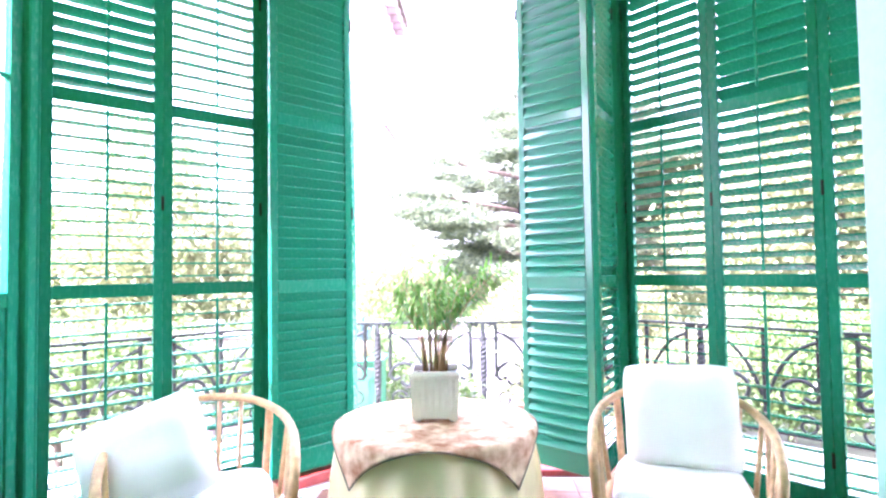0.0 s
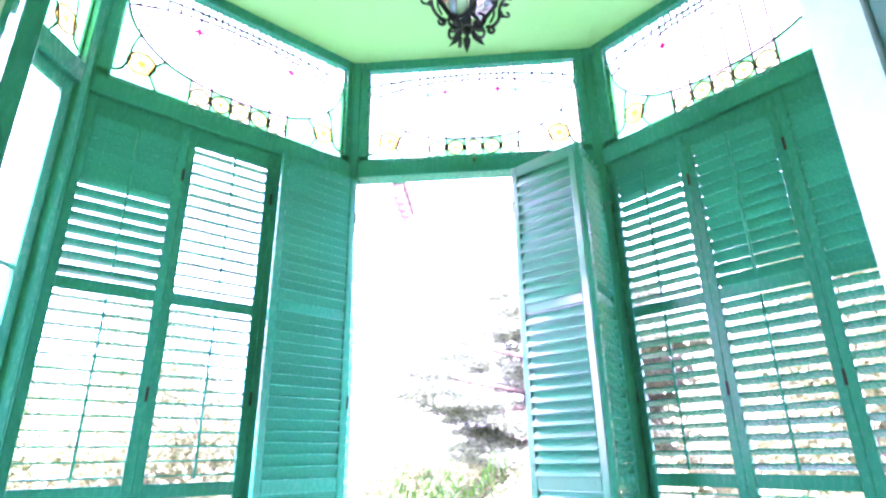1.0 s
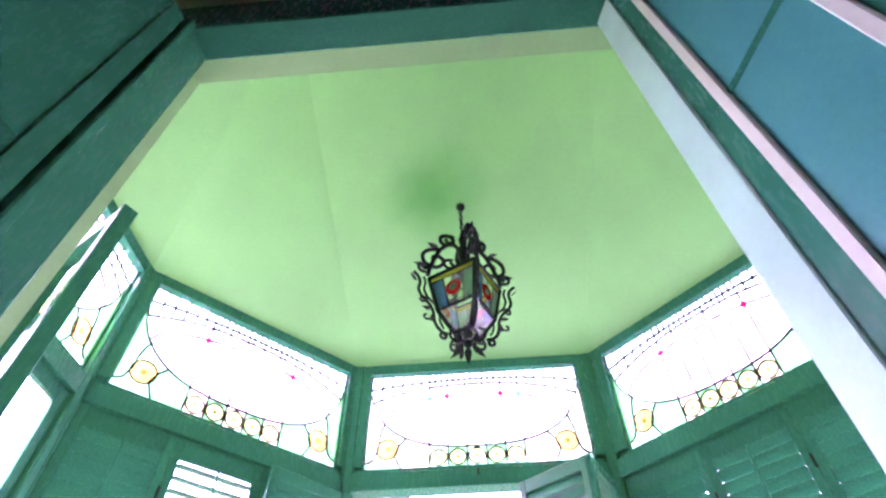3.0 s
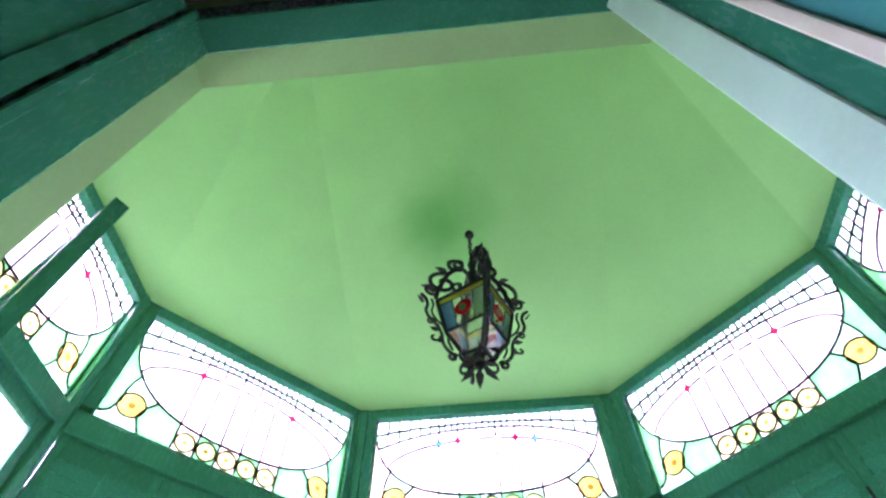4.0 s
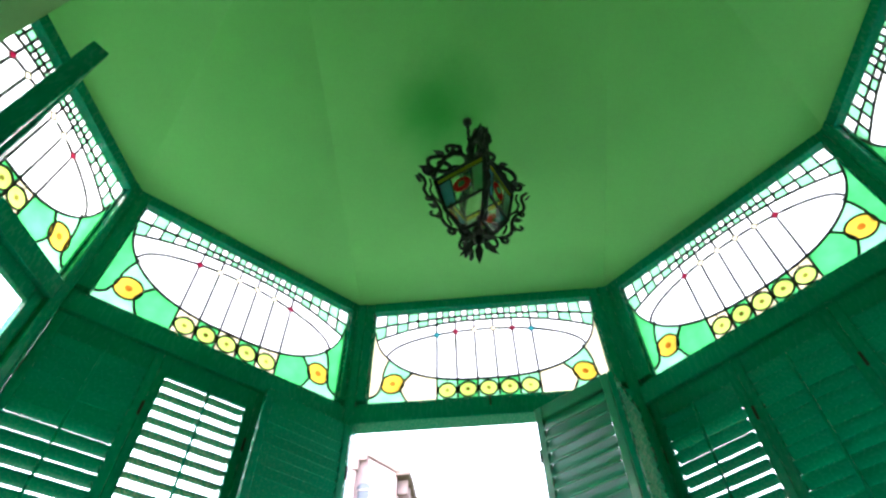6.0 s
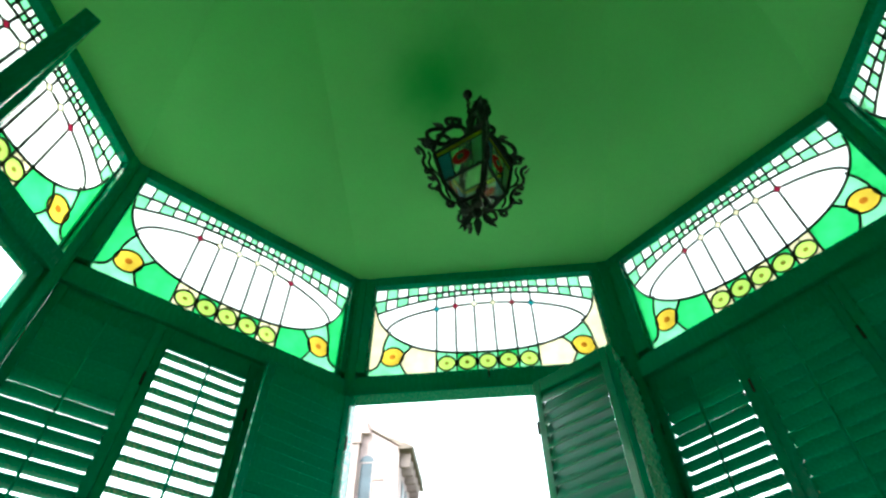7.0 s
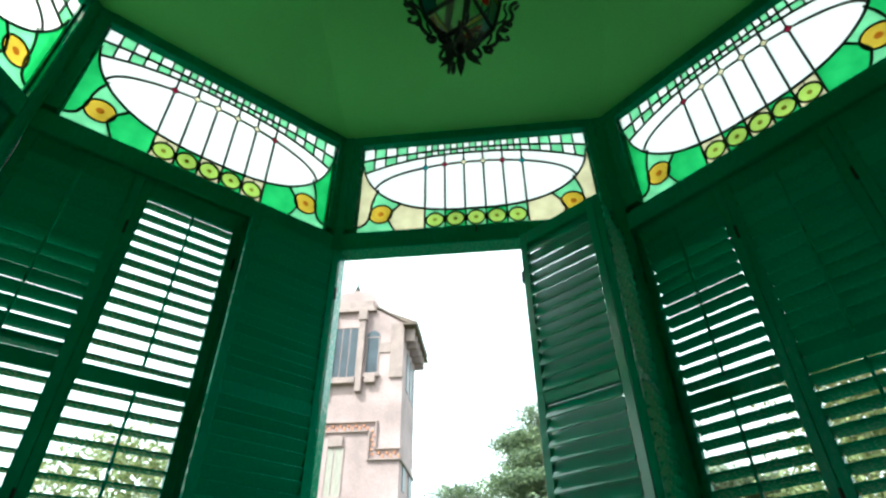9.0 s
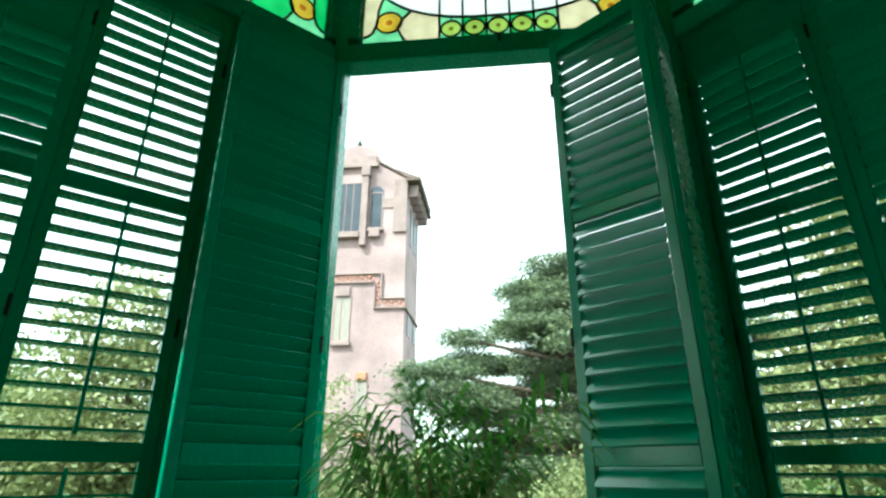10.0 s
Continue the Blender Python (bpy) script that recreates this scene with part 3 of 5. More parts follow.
def leaf_blade(bm, p, d, length, width, normal):
    """A small curled iron leaf."""
    d, normal = Vector(d).normalized(), Vector(normal).normalized()
    s = d.cross(normal).normalized()
    p = Vector(p)
    rows = [(0.0, 0.25), (0.35, 1.0), (0.7, 0.7), (1.0, 0.05)]
    prev = None
    for f, w in rows:
        c = p + d * (length * f) + normal * (length * 0.35 * f * f)
        cur = [bm.verts.new(c - s * width * w), bm.verts.new(c + normal * 0.004), bm.verts.new(c + s * width * w)]
        if prev:
            bm.faces.new((prev[0], cur[0], cur[1], prev[1]))
            bm.faces.new((prev[1], cur[1], cur[2], prev[2]))
        prev = cur


def lantern():
    drop = lambda z: -0.36 + (z + 0.36) * 1.40 if z > -0.72 else -0.864 + (z + 0.72) * 0.79
    t = thing("hanging_lantern", pose(0.0, 0.89, 5.37, 0, 0, -27), "black wrought iron lantern with coloured glass hanging from the ceiling", "lantern")
    z_top, z_mid, z_bot = -0.90, -1.18, -1.345
    h_top, h_mid, h_bot = 0.176, 0.135, 0.062
    bm = bmesh.new()
    tube(bm, [(0, 0, 0.0), (0, 0, -0.02), (0, 0, -0.05)], 0.035, 10, [1.0, 1.0, 0.45])
    part("ceiling_rose", bm, IRON, t, "small black iron ceiling hook plate", True)
    for k in range(7):
        bm = bmesh.new()
        a = 1.5708 * (k % 2)
        pts = [(0.013 * math.cos(q) * math.cos(a), 0.013 * math.cos(q) * math.sin(a), -0.075 - k * 0.045 + 0.03 * math.sin(q)) for q in (2 * math.pi * j / 14 for j in range(15))]
        tube(bm, pts, 0.005, 5)
        part("chain_link", bm, IRON, t, "", True)
    bm = bmesh.new()
    tube(bm, [(0, 0, -0.36), (0, 0, -0.42), (0, 0, -0.50), (0, 0, -0.55), (0, 0, -0.66), (0, 0, -0.87)], 0.034, 10, [0.4, 0.9, 0.5, 1.5, 0.8, 0.5])
    part("stem", bm, IRON, t, "turned iron stem", True)
    ring = lambda h, z: [(-h, -h, z), (h, -h, z), (h, h, z), (-h, h, z)]
    top, mid, bot = ring(h_top, z_top), ring(h_mid, z_mid), ring(h_bot, z_bot)
    for k in range(4):
        a, b = Vector(top[k]), Vector(top[(k + 1) % 4])
        c, d = Vector(bot[k]), Vector(bot[(k + 1) % 4])
        p, q = Vector(mid[k]), Vector(mid[(k + 1) % 4])
        bm = bmesh.new()
        tube(bm, [a, b], 0.013, 6)
        tube(bm, [c, d], 0.012, 6)
        tube(bm, [a, p, c], 0.014, 6)
        tube(bm, [p, q], 0.010, 6)
        part("frame_bar", bm, IRON, t, "iron frame of the lantern")
        out = ((a + b) / 2 - Vector((0, 0, z_top)))
        out.z = 0
        out.normalize()

        def on(f, g):
            """A place on this face: f across, g from the top down."""
            if g < 0.72:
                return a.lerp(b, f).lerp(p.lerp(q, f), g / 0.72)
            return p.lerp(q, f).lerp(c.lerp(d, f), (g - 0.72) / 0.28)

        def pane(name, corners, mat, lift=0.0, label=""):
            bm = bmesh.new()
            v = [bm.verts.new(on(f, g) + out * (lift - 0.004)) for f, g in corners]
            w = [bm.verts.new(q.co + out * 0.004) for q in v]
            n = len(v)
            for i in range(n):
                bm.faces.new((v[i], v[(i + 1) % n], w[(i + 1) % n], w[i]))
            bm.faces.new(v[::-1])
            bm.faces.new(w)
            return part(name, bm, mat, t, label)

        pane("glass_strip", [(0.03, 0.02), (0.97, 0.02), (0.97, 0.14), (0.03, 0.14)], YELLOW_GLASS, 0, "olive yellow glass strip")
        pane("glass_pane", [(0.03, 0.14), (0.30, 0.14), (0.30, 0.72), (0.03, 0.72)], BLUE_GLASS, 0, "blue glass pane")
        pane("glass_pane", [(0.30, 0.14), (0.74, 0.14), (0.74, 0.72), (0.30, 0.72)], GREY_GLASS, 0, "seeded clear glass pane")
        pane("glass_pane", [(0.74, 0.14), (0.97, 0.14), (0.97, 0.72), (0.74, 0.72)], G_PALE, 0, "pale green glass pane")
        pane("glass_pane", [(0.03, 0.72), (0.97, 0.72), (0.97, 0.98), (0.03, 0.98)], GREY_GLASS, 0, "seeded clear glass pane")
        circle = [(0.50 + 0.19 * math.cos(q), 0.40 + 0.14 * math.sin(q)) for q in (2 * math.pi * j / 16 for j in range(16))]
        pane("flower", circle, FLOWER_GLASS, 0.007, "ruby red glass flower")
        circle = [(0.50 + 0.075 * math.cos(q), 0.40 + 0.055 * math.sin(q)) for q in (2 * math.pi * j / 12 for j in range(12))]
        pane("flower_eye", circle, G_GREEN, 0.013, "green glass eye of the flower")
        bm = bmesh.new()
        for pts in ([(0.3, 0.14), (0.3, 0.72)], [(0.74, 0.14), (0.74, 0.72)], [(0.03, 0.72), (0.97, 0.72)], [(0.03, 0.14), (0.97, 0.14)], [(0.5, 0.14), (0.5, 0.30)], [(0.5, 0.51), (0.5, 0.72)], [(0.3, 0.55), (0.36, 0.46)], [(0.74, 0.55), (0.64, 0.46)]):
            tube(bm, [on(f, g) + out * 0.004 for f, g in pts], 0.004, 4)
        for j in range(7):
            f = 0.08 + 0.14 * j
            tube(bm, spiral(on(f, 0.70), 0, 0.028, 0.01, 0.9, (b - a).normalized(), (0, 0, 1), 12), 0.004, 4)
        part("cresting", bm, IRON, t, "iron glazing bars with scroll cresting")
        # scrollwork outside each corner
        diag = Vector((a.x, a.y, 0)).normalized()
        up = Vector((0, 0, 1))
        bm = bmesh.new()
        path = [(0.385, -0.71), (0.35, -0.75), (0.335, -0.82), (0.345, -0.90), (0.32, -0.98), (0.265, -1.06), (0.235, -1.15), (0.23, -1.23), (0.205, -1.30), (0.15, -1.36)]
        tube(bm, smooth_path([diag * r * 0.92 + up * drop(z) for r, z in path], 4), 0.011, 6)
        tube(bm, smooth_path([diag * (r - 0.04) * 0.92 + up * drop(z) for r, z in path[1:-1]], 4), 0.008, 5)
        for r, z, turn in ((0.275, -1.02, 1), (0.25, -1.19, -1)):
            tube(bm, spiral(diag * r * 0.92 + up * drop(z) + diag * 0.03, 2.8, 0.034, 0.010, -0.8 * turn, diag, up, 14), 0.008, 5)
        tube(bm, spiral(diag * 0.285 + up * drop(-0.665), -1.9, 0.05, 0.012, 1.1, diag, up, 20), 0.011, 5)
        tube(bm, spiral(diag * 0.150 + up * drop(-1.375), 2.6, 0.030, 0.010, -1.2, diag, up, 20), 0.010, 5)
        for r, z, dr, dz in ((0.36, -0.80, 1, 0.9), (0.25, -1.10, 1, -0.2), (0.22, -1.20, 0.9, -0.8)):
            leaf_blade(bm, diag * r * 0.92 + up * drop(z), diag * dr + up * dz, 0.062, 0.020, up)
        # crown arms from the stem down to the corner
        arm = [(0.02, -0.50), (0.07, -0.46), (0.13, -0.47), (0.19, -0.52), (0.235, -0.60), (0.27, -0.68), (0.28, -0.72)]
        tube(bm, [diag * r * 0.92 + up * drop(z) for r, z in arm], 0.016, 6)
        tube(bm, spiral(diag * 0.205 + up * drop(-0.60), 1.9, 0.115, 0.022, -1.25, diag, up, 30), 0.015, 5)
        tube(bm, spiral(diag * 0.11 + up * drop(-0.43), -1.4, 0.07, 0.012, 1.3, diag, up, 22), 0.015, 5)
        tube(bm, spiral(diag * 0.10 + up * drop(-0.62), 2.0, 0.055, 0.012, -1.1, diag, up, 18), 0.012, 5)
        for r, z, dr, dz in ((0.19, -0.52, 0.8, 0.8), (0.27, -0.66, 1, 0.3), (0.06, -0.44, 0.2, 1)):
            leaf_blade(bm, diag * r * 0.92 + up * drop(z), diag * dr + up * dz, 0.085, 0.030, diag)
        part("scroll", bm, IRON, t, "wrought iron corner scroll with leaves")
    bm = bmesh.new()
    tube(bm, [(0, 0, -1.28), (0, 0, -1.35), (0, 0, -1.38), (0, 0, -1.42), (0, 0, -1.46)], 0.035, 10, [0.7, 1.0, 0.5, 0.9, 0.1])
    part("pendant", bm, IRON, t, "iron pendant below the lantern", True)
    for k in range(6):
        a = k * math.pi / 3
        d = Vector((math.cos(a), math.sin(a), 0))
        bm = bmesh.new()
        tube(bm, spiral(d * 0.075 + Vector((0, 0, -1.39)), 1.4, 0.06, 0.014, -1.0, d, (0, 0, 1), 18), 0.010, 5)
        leaf_blade(bm, d * 0.03 + Vector((0, 0, -1.41)), d + Vector((0, 0, -1)), 0.09, 0.025, d)
        part("pendant_scroll", bm, IRON, t, "", True)
    boxes("base_plate", [(-h_bot, h_bot, -h_bot, h_bot, z_bot - 0.004, z_bot)], GREY_GLASS, t, "clear glass bottom of the lantern", 0)


lantern()

def leaf_shader(name, colour, second):
    """Leaves that vary one by one and let light through."""
    m = bpy.data.materials.new(name)
    m.use_nodes = True
    n, l = m.node_tree.nodes, m.node_tree.links
    b = n["Principled BSDF"]
    geo, ramp = n.new("ShaderNodeNewGeometry"), n.new("ShaderNodeValToRGB")
    ramp.color_ramp.elements[0].color, ramp.color_ramp.elements[1].color = (*colour, 1), (*second, 1)
    l.new(geo.outputs["Random Per Island"], ramp.inputs["Fac"])
    l.new(ramp.outputs["Color"], b.inputs["Base Color"])
    b.inputs["Roughness"].default_value = 0.55
    tl, mix = n.new("ShaderNodeBsdfTranslucent"), n.new("ShaderNodeMixShader")
    l.new(ramp.outputs["Color"], tl.inputs["Color"])
    mix.inputs["Fac"].default_value = 0.35
    l.new(b.outputs[0], mix.inputs[1])
    l.new(tl.outputs[0], mix.inputs[2])
    l.new(mix.outputs[0], n["Material Output"].inputs["Surface"])
    return m


# ---- round table with two cloths, pot and palm ----
CREAM_CLOTH = shader("cream_cotton", (0.96, 0.85, 0.52), 0.9, vary=0.06, size=5, bump=0.3, grain=220)
LACE = shader("brown_floral_cloth", (0.82, 0.62, 0.42), 0.9, vary=0.14, size=14, bump=0.35, grain=160, second=(0.44, 0.19, 0.08))
BRAID = shader("dark_braid", (0.05, 0.045, 0.035), 0.85, vary=0.2, bump=0.3)
WHITE_CLOTH = shader("white_cotton", (0.90, 0.90, 0.88), 0.9, vary=0.02, size=4, bump=0.3, grain=200)
BLUE_CLOTH = shader("pale_blue_cotton", (0.66, 0.74, 0.78), 0.9, vary=0.05, size=4, bump=0.3, grain=200)
RATTAN = shader("honey_rattan", (0.56, 0.36, 0.17), 0.45, vary=0.22, size=18, bump=0.25, grain=60, stretch=(1, 1, 1), spread=0.08)
CERAMIC = shader("off_white_glazed_pot", (0.72, 0.72, 0.64), 0.35, vary=0.07, size=9, bump=0.1)
WOOD = shader("dark_table_wood", (0.12, 0.07, 0.04), 0.5, vary=0.2, size=4, bump=0.15)
STEM = shader("tan_palm_stem", (0.42, 0.26, 0.10), 0.6, vary=0.25, size=20, bump=0.2)
SOIL = shader("potting_bark", (0.05, 0.03, 0.02), 0.95, vary=0.4, size=40, bump=0.8)
TABLE = (-0.24, 0.96)
TR = 0.465
t = thing("round_table", pose(*TABLE, 0), "round dark wooden table hidden under two cloths", "table")
bm = bmesh.new()
prism(bm, [((TR - 0.012) * math.cos(a), (TR - 0.012) * math.sin(a)) for a in (2 * math.pi * k / 48 for k in range(48))], 0.71, 0.738)
part("tabletop", bm, WOOD, t)
bm = bmesh.new()
tube(bm, [(0, 0, 0.08), (0, 0, 0.3), (0, 0, 0.5), (0, 0, 0.71)], 0.05, 14, [1.4, 0.8, 1.0, 1.6])
part("pedestal", bm, WOOD, t, "", True)
for k in range(3):
    bm = bmesh.new()
    a = k * 2.094 + 0.4
    tube(bm, [(0.03 * math.cos(a), 0.03 * math.sin(a), 0.14), (0.18 * math.cos(a), 0.18 * math.sin(a), 0.12), (0.32 * math.cos(a), 0.32 * math.sin(a), 0.025)], 0.028, 8, [1, 1, 0.8])
    part("leg", bm, WOOD, t, "", True)


def drape(r, a, top, radius, waves, depth):
    """Where cloth at distance r and angle a lies on a round table: flat, rounding the rim, hanging in folds."""
    if r <= radius:
        return Vector((r * math.cos(a), r * math.sin(a), top))
    d = r - radius
    bend = min(d, 0.03)
    f = min(1.0, d / 0.25)
    rr = radius + 0.016 * (bend / 0.03) + d * 0.09 + f * depth * (math.sin(a * waves + 0.7) + 0.5 * math.sin(a * waves * 0.53 + 2))
    return Vector((rr * math.cos(a), rr * math.sin(a), top - 0.008 * (bend / 0.03) - max(0, d - 0.015)))


bm = bmesh.new()
rings = []
for r in [0.0001, 0.2, 0.38, TR, TR + 0.01, TR + 0.02, TR + 0.03] + [TR + 0.03 + 0.06 * k for k in range(1, 12)]:
    rings.append([bm.verts.new(drape(r, 2 * math.pi * k / 160, 0.742, TR, 17, 0.016)) for k in range(160)])
for a, b in zip(rings, rings[1:]):
    for k in range(160):
        bm.faces.new((a[k], a[(k + 1) % 160], b[(k + 1) % 160], b[k]))
cloth = part("tablecloth", bm, CREAM_CLOTH, None, "", True)
place(cloth, pose(*TABLE, 0))
cloth.modifiers.new("thickness", "SOLIDIFY").thickness = 0.0015
tagged(cloth, "cream cotton tablecloth hanging in folds round the table", "tablecloth")
t = thing("table_runner", pose(*TABLE, 0, 0, 0, 3), "brown patterned square cloth with dark braid, over the cream cloth", "tablecloth")
HALF_CLOTH, N = 0.485, 56
bm = bmesh.new()
grid = []
for i in range(N + 1):
    row = []
    for j in range(N + 1):
        x, y = (2 * i / N - 1) * HALF_CLOTH, (2 * j / N - 1) * HALF_CLOTH
        p = drape(math.hypot(x, y), math.atan2(y, x), 0.747, TR + 0.006, 9, 0.006)
        p.z += 0.001 * noise.noise(p * 14)
        if math.hypot(x, y) > TR + 0.006:
            k = 1 + 0.024 / math.hypot(p.x, p.y)
            p.x, p.y = p.x * k, p.y * k
        row.append(bm.verts.new(p))
    grid.append(row)
rim = [grid[i][0].co.copy() for i in range(N + 1)] + [grid[N][j].co.copy() for j in range(1, N + 1)] + [grid[i][N].co.copy() for i in range(N - 1, -1, -1)] + [grid[0][j].co.copy() for j in range(N - 1, -1, -1)]
for i in range(N):
    for j in range(N):
        bm.faces.new((grid[i][j], grid[i + 1][j], grid[i + 1][j + 1], grid[i][j + 1]))
ob = part("cloth", bm, LACE, t, "brown patterned cloth", True)
ob.modifiers.new("thickness", "SOLIDIFY").thickness = 0.0015
bm = bmesh.new()
tube(bm, [p + Vector((0, 0, 0.001)) for p in rim], 0.0032, 5)
part("braid", bm, BRAID, t, "dark braid edging")

# pot
POT = (-0.24, 1.0, 0.754)
t = thing("plant_pot", pose(*POT, 0, 0, 2), "square off-white fluted ceramic pot standing on the table", "pot")
t.scale = (1.12, 1.12, 1.05)
bm = bmesh.new()
prof = [(0.012, 0.098), (0.02, 0.101), (0.10, 0.104), (0.20, 0.107), (0.215, 0.112), (0.235, 0.113), (0.235, 0.101), (0.19, 0.098)]


def square_ring(h, z, flute):
    out = []
    for side in range(4):
        for k in range(24):
            f = k / 24 * 2 - 1
            d = h - (flute * 0.005 * (0.5 + 0.5 * math.cos(f * math.pi * 7)) if abs(f) < 0.86 else 0)
            x, y = f * h, -d
            a = side * math.pi / 2
            out.append((x * math.cos(a) - y * math.sin(a), x * math.sin(a) + y * math.cos(a), z))
    return out


prev = None
for k, (z, h) in enumerate(prof):
    cur = [bm.verts.new(p) for p in square_ring(h, z, 1 if 0.03 < z < 0.205 and k < 5 else 0)]
    if prev:
        for i in range(96):
            bm.faces.new((prev[i], prev[(i + 1) % 96], cur[(i + 1) % 96], cur[i]))
    else:
        bm.faces.new(cur[::-1])
    prev = cur
part("body", bm, CERAMIC, t)
boxes("soil", [(-0.099, 0.099, -0.099, 0.099, 0.17, 0.205)], SOIL, t, "dark bark and soil", 0.01)
for sx in (-1, 1):
    for sy in (-1, 1):
        bm = bmesh.new()
        tube(bm, [(sx * 0.078, sy * 0.078, 0.0), (sx * 0.078, sy * 0.078, 0.007), (sx * 0.078, sy * 0.078, 0.016)], 0.018, 10, [0.8, 1, 0.8])
        part("foot", bm, CERAMIC, t, "", True)

rnd = random.Random(5)
t = thing("potted_palm", pose(POT[0], POT[1], POT[2] + 0.21), "small parlour palm with tan stems and bright green fronds", "plant")
stems, fronds = bmesh.new(), bmesh.new()
for k in range(24):
    a = k * 2.39996 + rnd.uniform(-0.2, 0.2)
    r = rnd.uniform(0.01, 0.07)
    base = Vector((r * math.cos(a), r * math.sin(a), 0))
    lean = Vector((math.cos(a), math.sin(a), 0)) * rnd.uniform(0.04, 0.24) + Vector((0.02, 0, 0))
    h = rnd.uniform(0.30, 0.62)
    pts = [base + lean * (f ** 2) * (h / 0.45) + Vector((0, 0, h * (f - 0.10 * f ** 4))) for f in (0, 0.2, 0.4, 0.6, 0.8, 1.0)]
    tube(stems, pts, 0.0048, 5, [1.4, 1.1, 0.8, 0.6, 0.4, 0.2])
    for i in range(11):
        f = 0.52 + 0.48 * i / 10
        q = base + lean * (f ** 2) * (h / 0.45) + Vector((0, 0, h * (f - 0.10 * f ** 4)))
        d = (pts[-1] - pts[2]).normalized()
        s = d.orthogonal().normalized()
        s.rotate(Matrix.Rotation(a + rnd.uniform(-0.4, 0.4), 3, d))
        for sg in (-1, 1):
            way = (s * sg + d * 0.75 + Vector((0, 0, -0.12))).normalized()
            ln = rnd.uniform(0.10, 0.19) * (1.15 - 0.5 * abs(f - 0.7))
            wd = way.cross(Vector((0.2, 0.3, 1))).normalized() * 0.0065
            mid = q + way * ln * 0.5
            end = q + way * ln + Vector((0, 0, -ln * 0.45))
            v = [fronds.verts.new(p) for p in (q - wd * 0.3, mid - wd, end, mid + wd, q + wd * 0.3)]
            fronds.faces.new(v)
part("stem_clump", stems, STEM, t, "clump of tan stems", True)
part("fronds", fronds, leaf_shader("palm_leaflets", (0.05, 0.22, 0.025), (0.18, 0.42, 0.06)), t, "narrow bright green leaflets")


# ---- rattan armchairs with cushions ----
def cushion(bm, w, d, h, m, puff=0.35):
    """A stuffed square cushion."""
    n = 14
    for sgn in (-1, 1):
        g = []
        for i in range(n + 1):
            row = []
            for j in range(n + 1):
                x, y = 2 * i / n - 1, 2 * j / n - 1
                k = max(0.0, (1 - x ** 4) * (1 - y ** 4)) ** puff
                pinch = 1 - 0.03 * (1 - abs(x * y)) - 0.075 * (x * y) ** 4
                p = Vector((x * w / 2 * pinch, y * d / 2 * pinch, sgn * h / 2 * k + 0.010 * noise.noise(Vector((x * 2.4, y * 2.4, sgn + w * 9))) + 0.004 * noise.noise(Vector((x * 7, y * 7, sgn + w * 5)))))
                row.append(bm.verts.new(m @ p))
            g.append(row)
        for i in range(n):
            for j in range(n):
                f = (g[i][j], g[i + 1][j], g[i + 1][j + 1], g[i][j + 1])
                bm.faces.new(f if sgn > 0 else f[::-1])
    bmesh.ops.remove_doubles(bm, verts=bm.verts, dist=0.0008)


def rattan_chair(m):
    t = thing("rattan_armchair", m, "honey coloured rattan armchair with a bent hoop back", "chair", "chairs beside the table")
    hoop = [(-0.33, -0.33, 0.0), (-0.35, -0.35, 0.35), (-0.37, -0.34, 0.60), (-0.385, -0.22, 0.715), (-0.39, 0.0, 0.76), (-0.34, 0.24, 0.80), (-0.20, 0.38, 0.85), (0, 0.42, 0.87)]
    hoop = hoop + [(-x, y, z) for x, y, z in reversed(hoop[:-1])]
    bm = bmesh.new()
    tube(bm, smooth_path(hoop), 0.022, 8)
    part("hoop", bm, RATTAN, t, "bent rattan hoop forming arms and back", True)
    for sx in (-1, 1):
        bm = bmesh.new()
        tube(bm, smooth_path([(sx * 0.27, 0.30, 0.0), (sx * 0.28, 0.31, 0.4), (sx * 0.30, 0.30, 0.80)]), 0.019, 8)
        part("leg", bm, RATTAN, t, "", True)
        for k, (y0, y1, z1) in enumerate(((-0.30, -0.24, 0.69), (-0.29, -0.10, 0.73), (-0.27, 0.04, 0.755), (0.1, 0.16, 0.775))):
            bm = bmesh.new()
            tube(bm, smooth_path([(sx * 0.335, y0, 0.37), (sx * 0.355, (y0 + y1) / 2 - 0.02, 0.55), (sx * 0.385, y1, z1)]), 0.013, 7)
            part("spindle", bm, RATTAN, t, "", True)
    bm = bmesh.new()
    tube(bm, smooth_path([(-0.34, -0.34, 0.37), (0.34, -0.34, 0.37), (0.33, 0.0, 0.37), (0.28, 0.31, 0.37), (0, 0.36, 0.37), (-0.28, 0.31, 0.37), (-0.33, 0.0, 0.37), (-0.34, -0.34, 0.37)]), 0.018, 8)
    part("seat_rim", bm, RATTAN, t, "", True)
    bm = bmesh.new()
    for k in range(11):
        x = -0.3 + 0.06 * k
        tube(bm, [(x, -0.33, 0.368), (x, 0.32, 0.368)], 0.008, 6)
    part("seat_canes", bm, RATTAN, t)
    for x in (-0.16, -0.05, 0.05, 0.16):
        bm = bmesh.new()
        tube(bm, [(x * 0.9, 0.35, 0.37), (x, 0.40, 0.845)], 0.011, 6)
        part("back_cane", bm, RATTAN, t, "", True)
    return t


def soft(name, m, w, d, h, mat, label, group="", puff=0.35):
    bm = bmesh.new()
    cushion(bm, w, d, h, Matrix(), puff)
    ob = part(name, bm, mat, None, "", True)
    place(ob, m)
    return tagged(ob, label, "cushion", group)


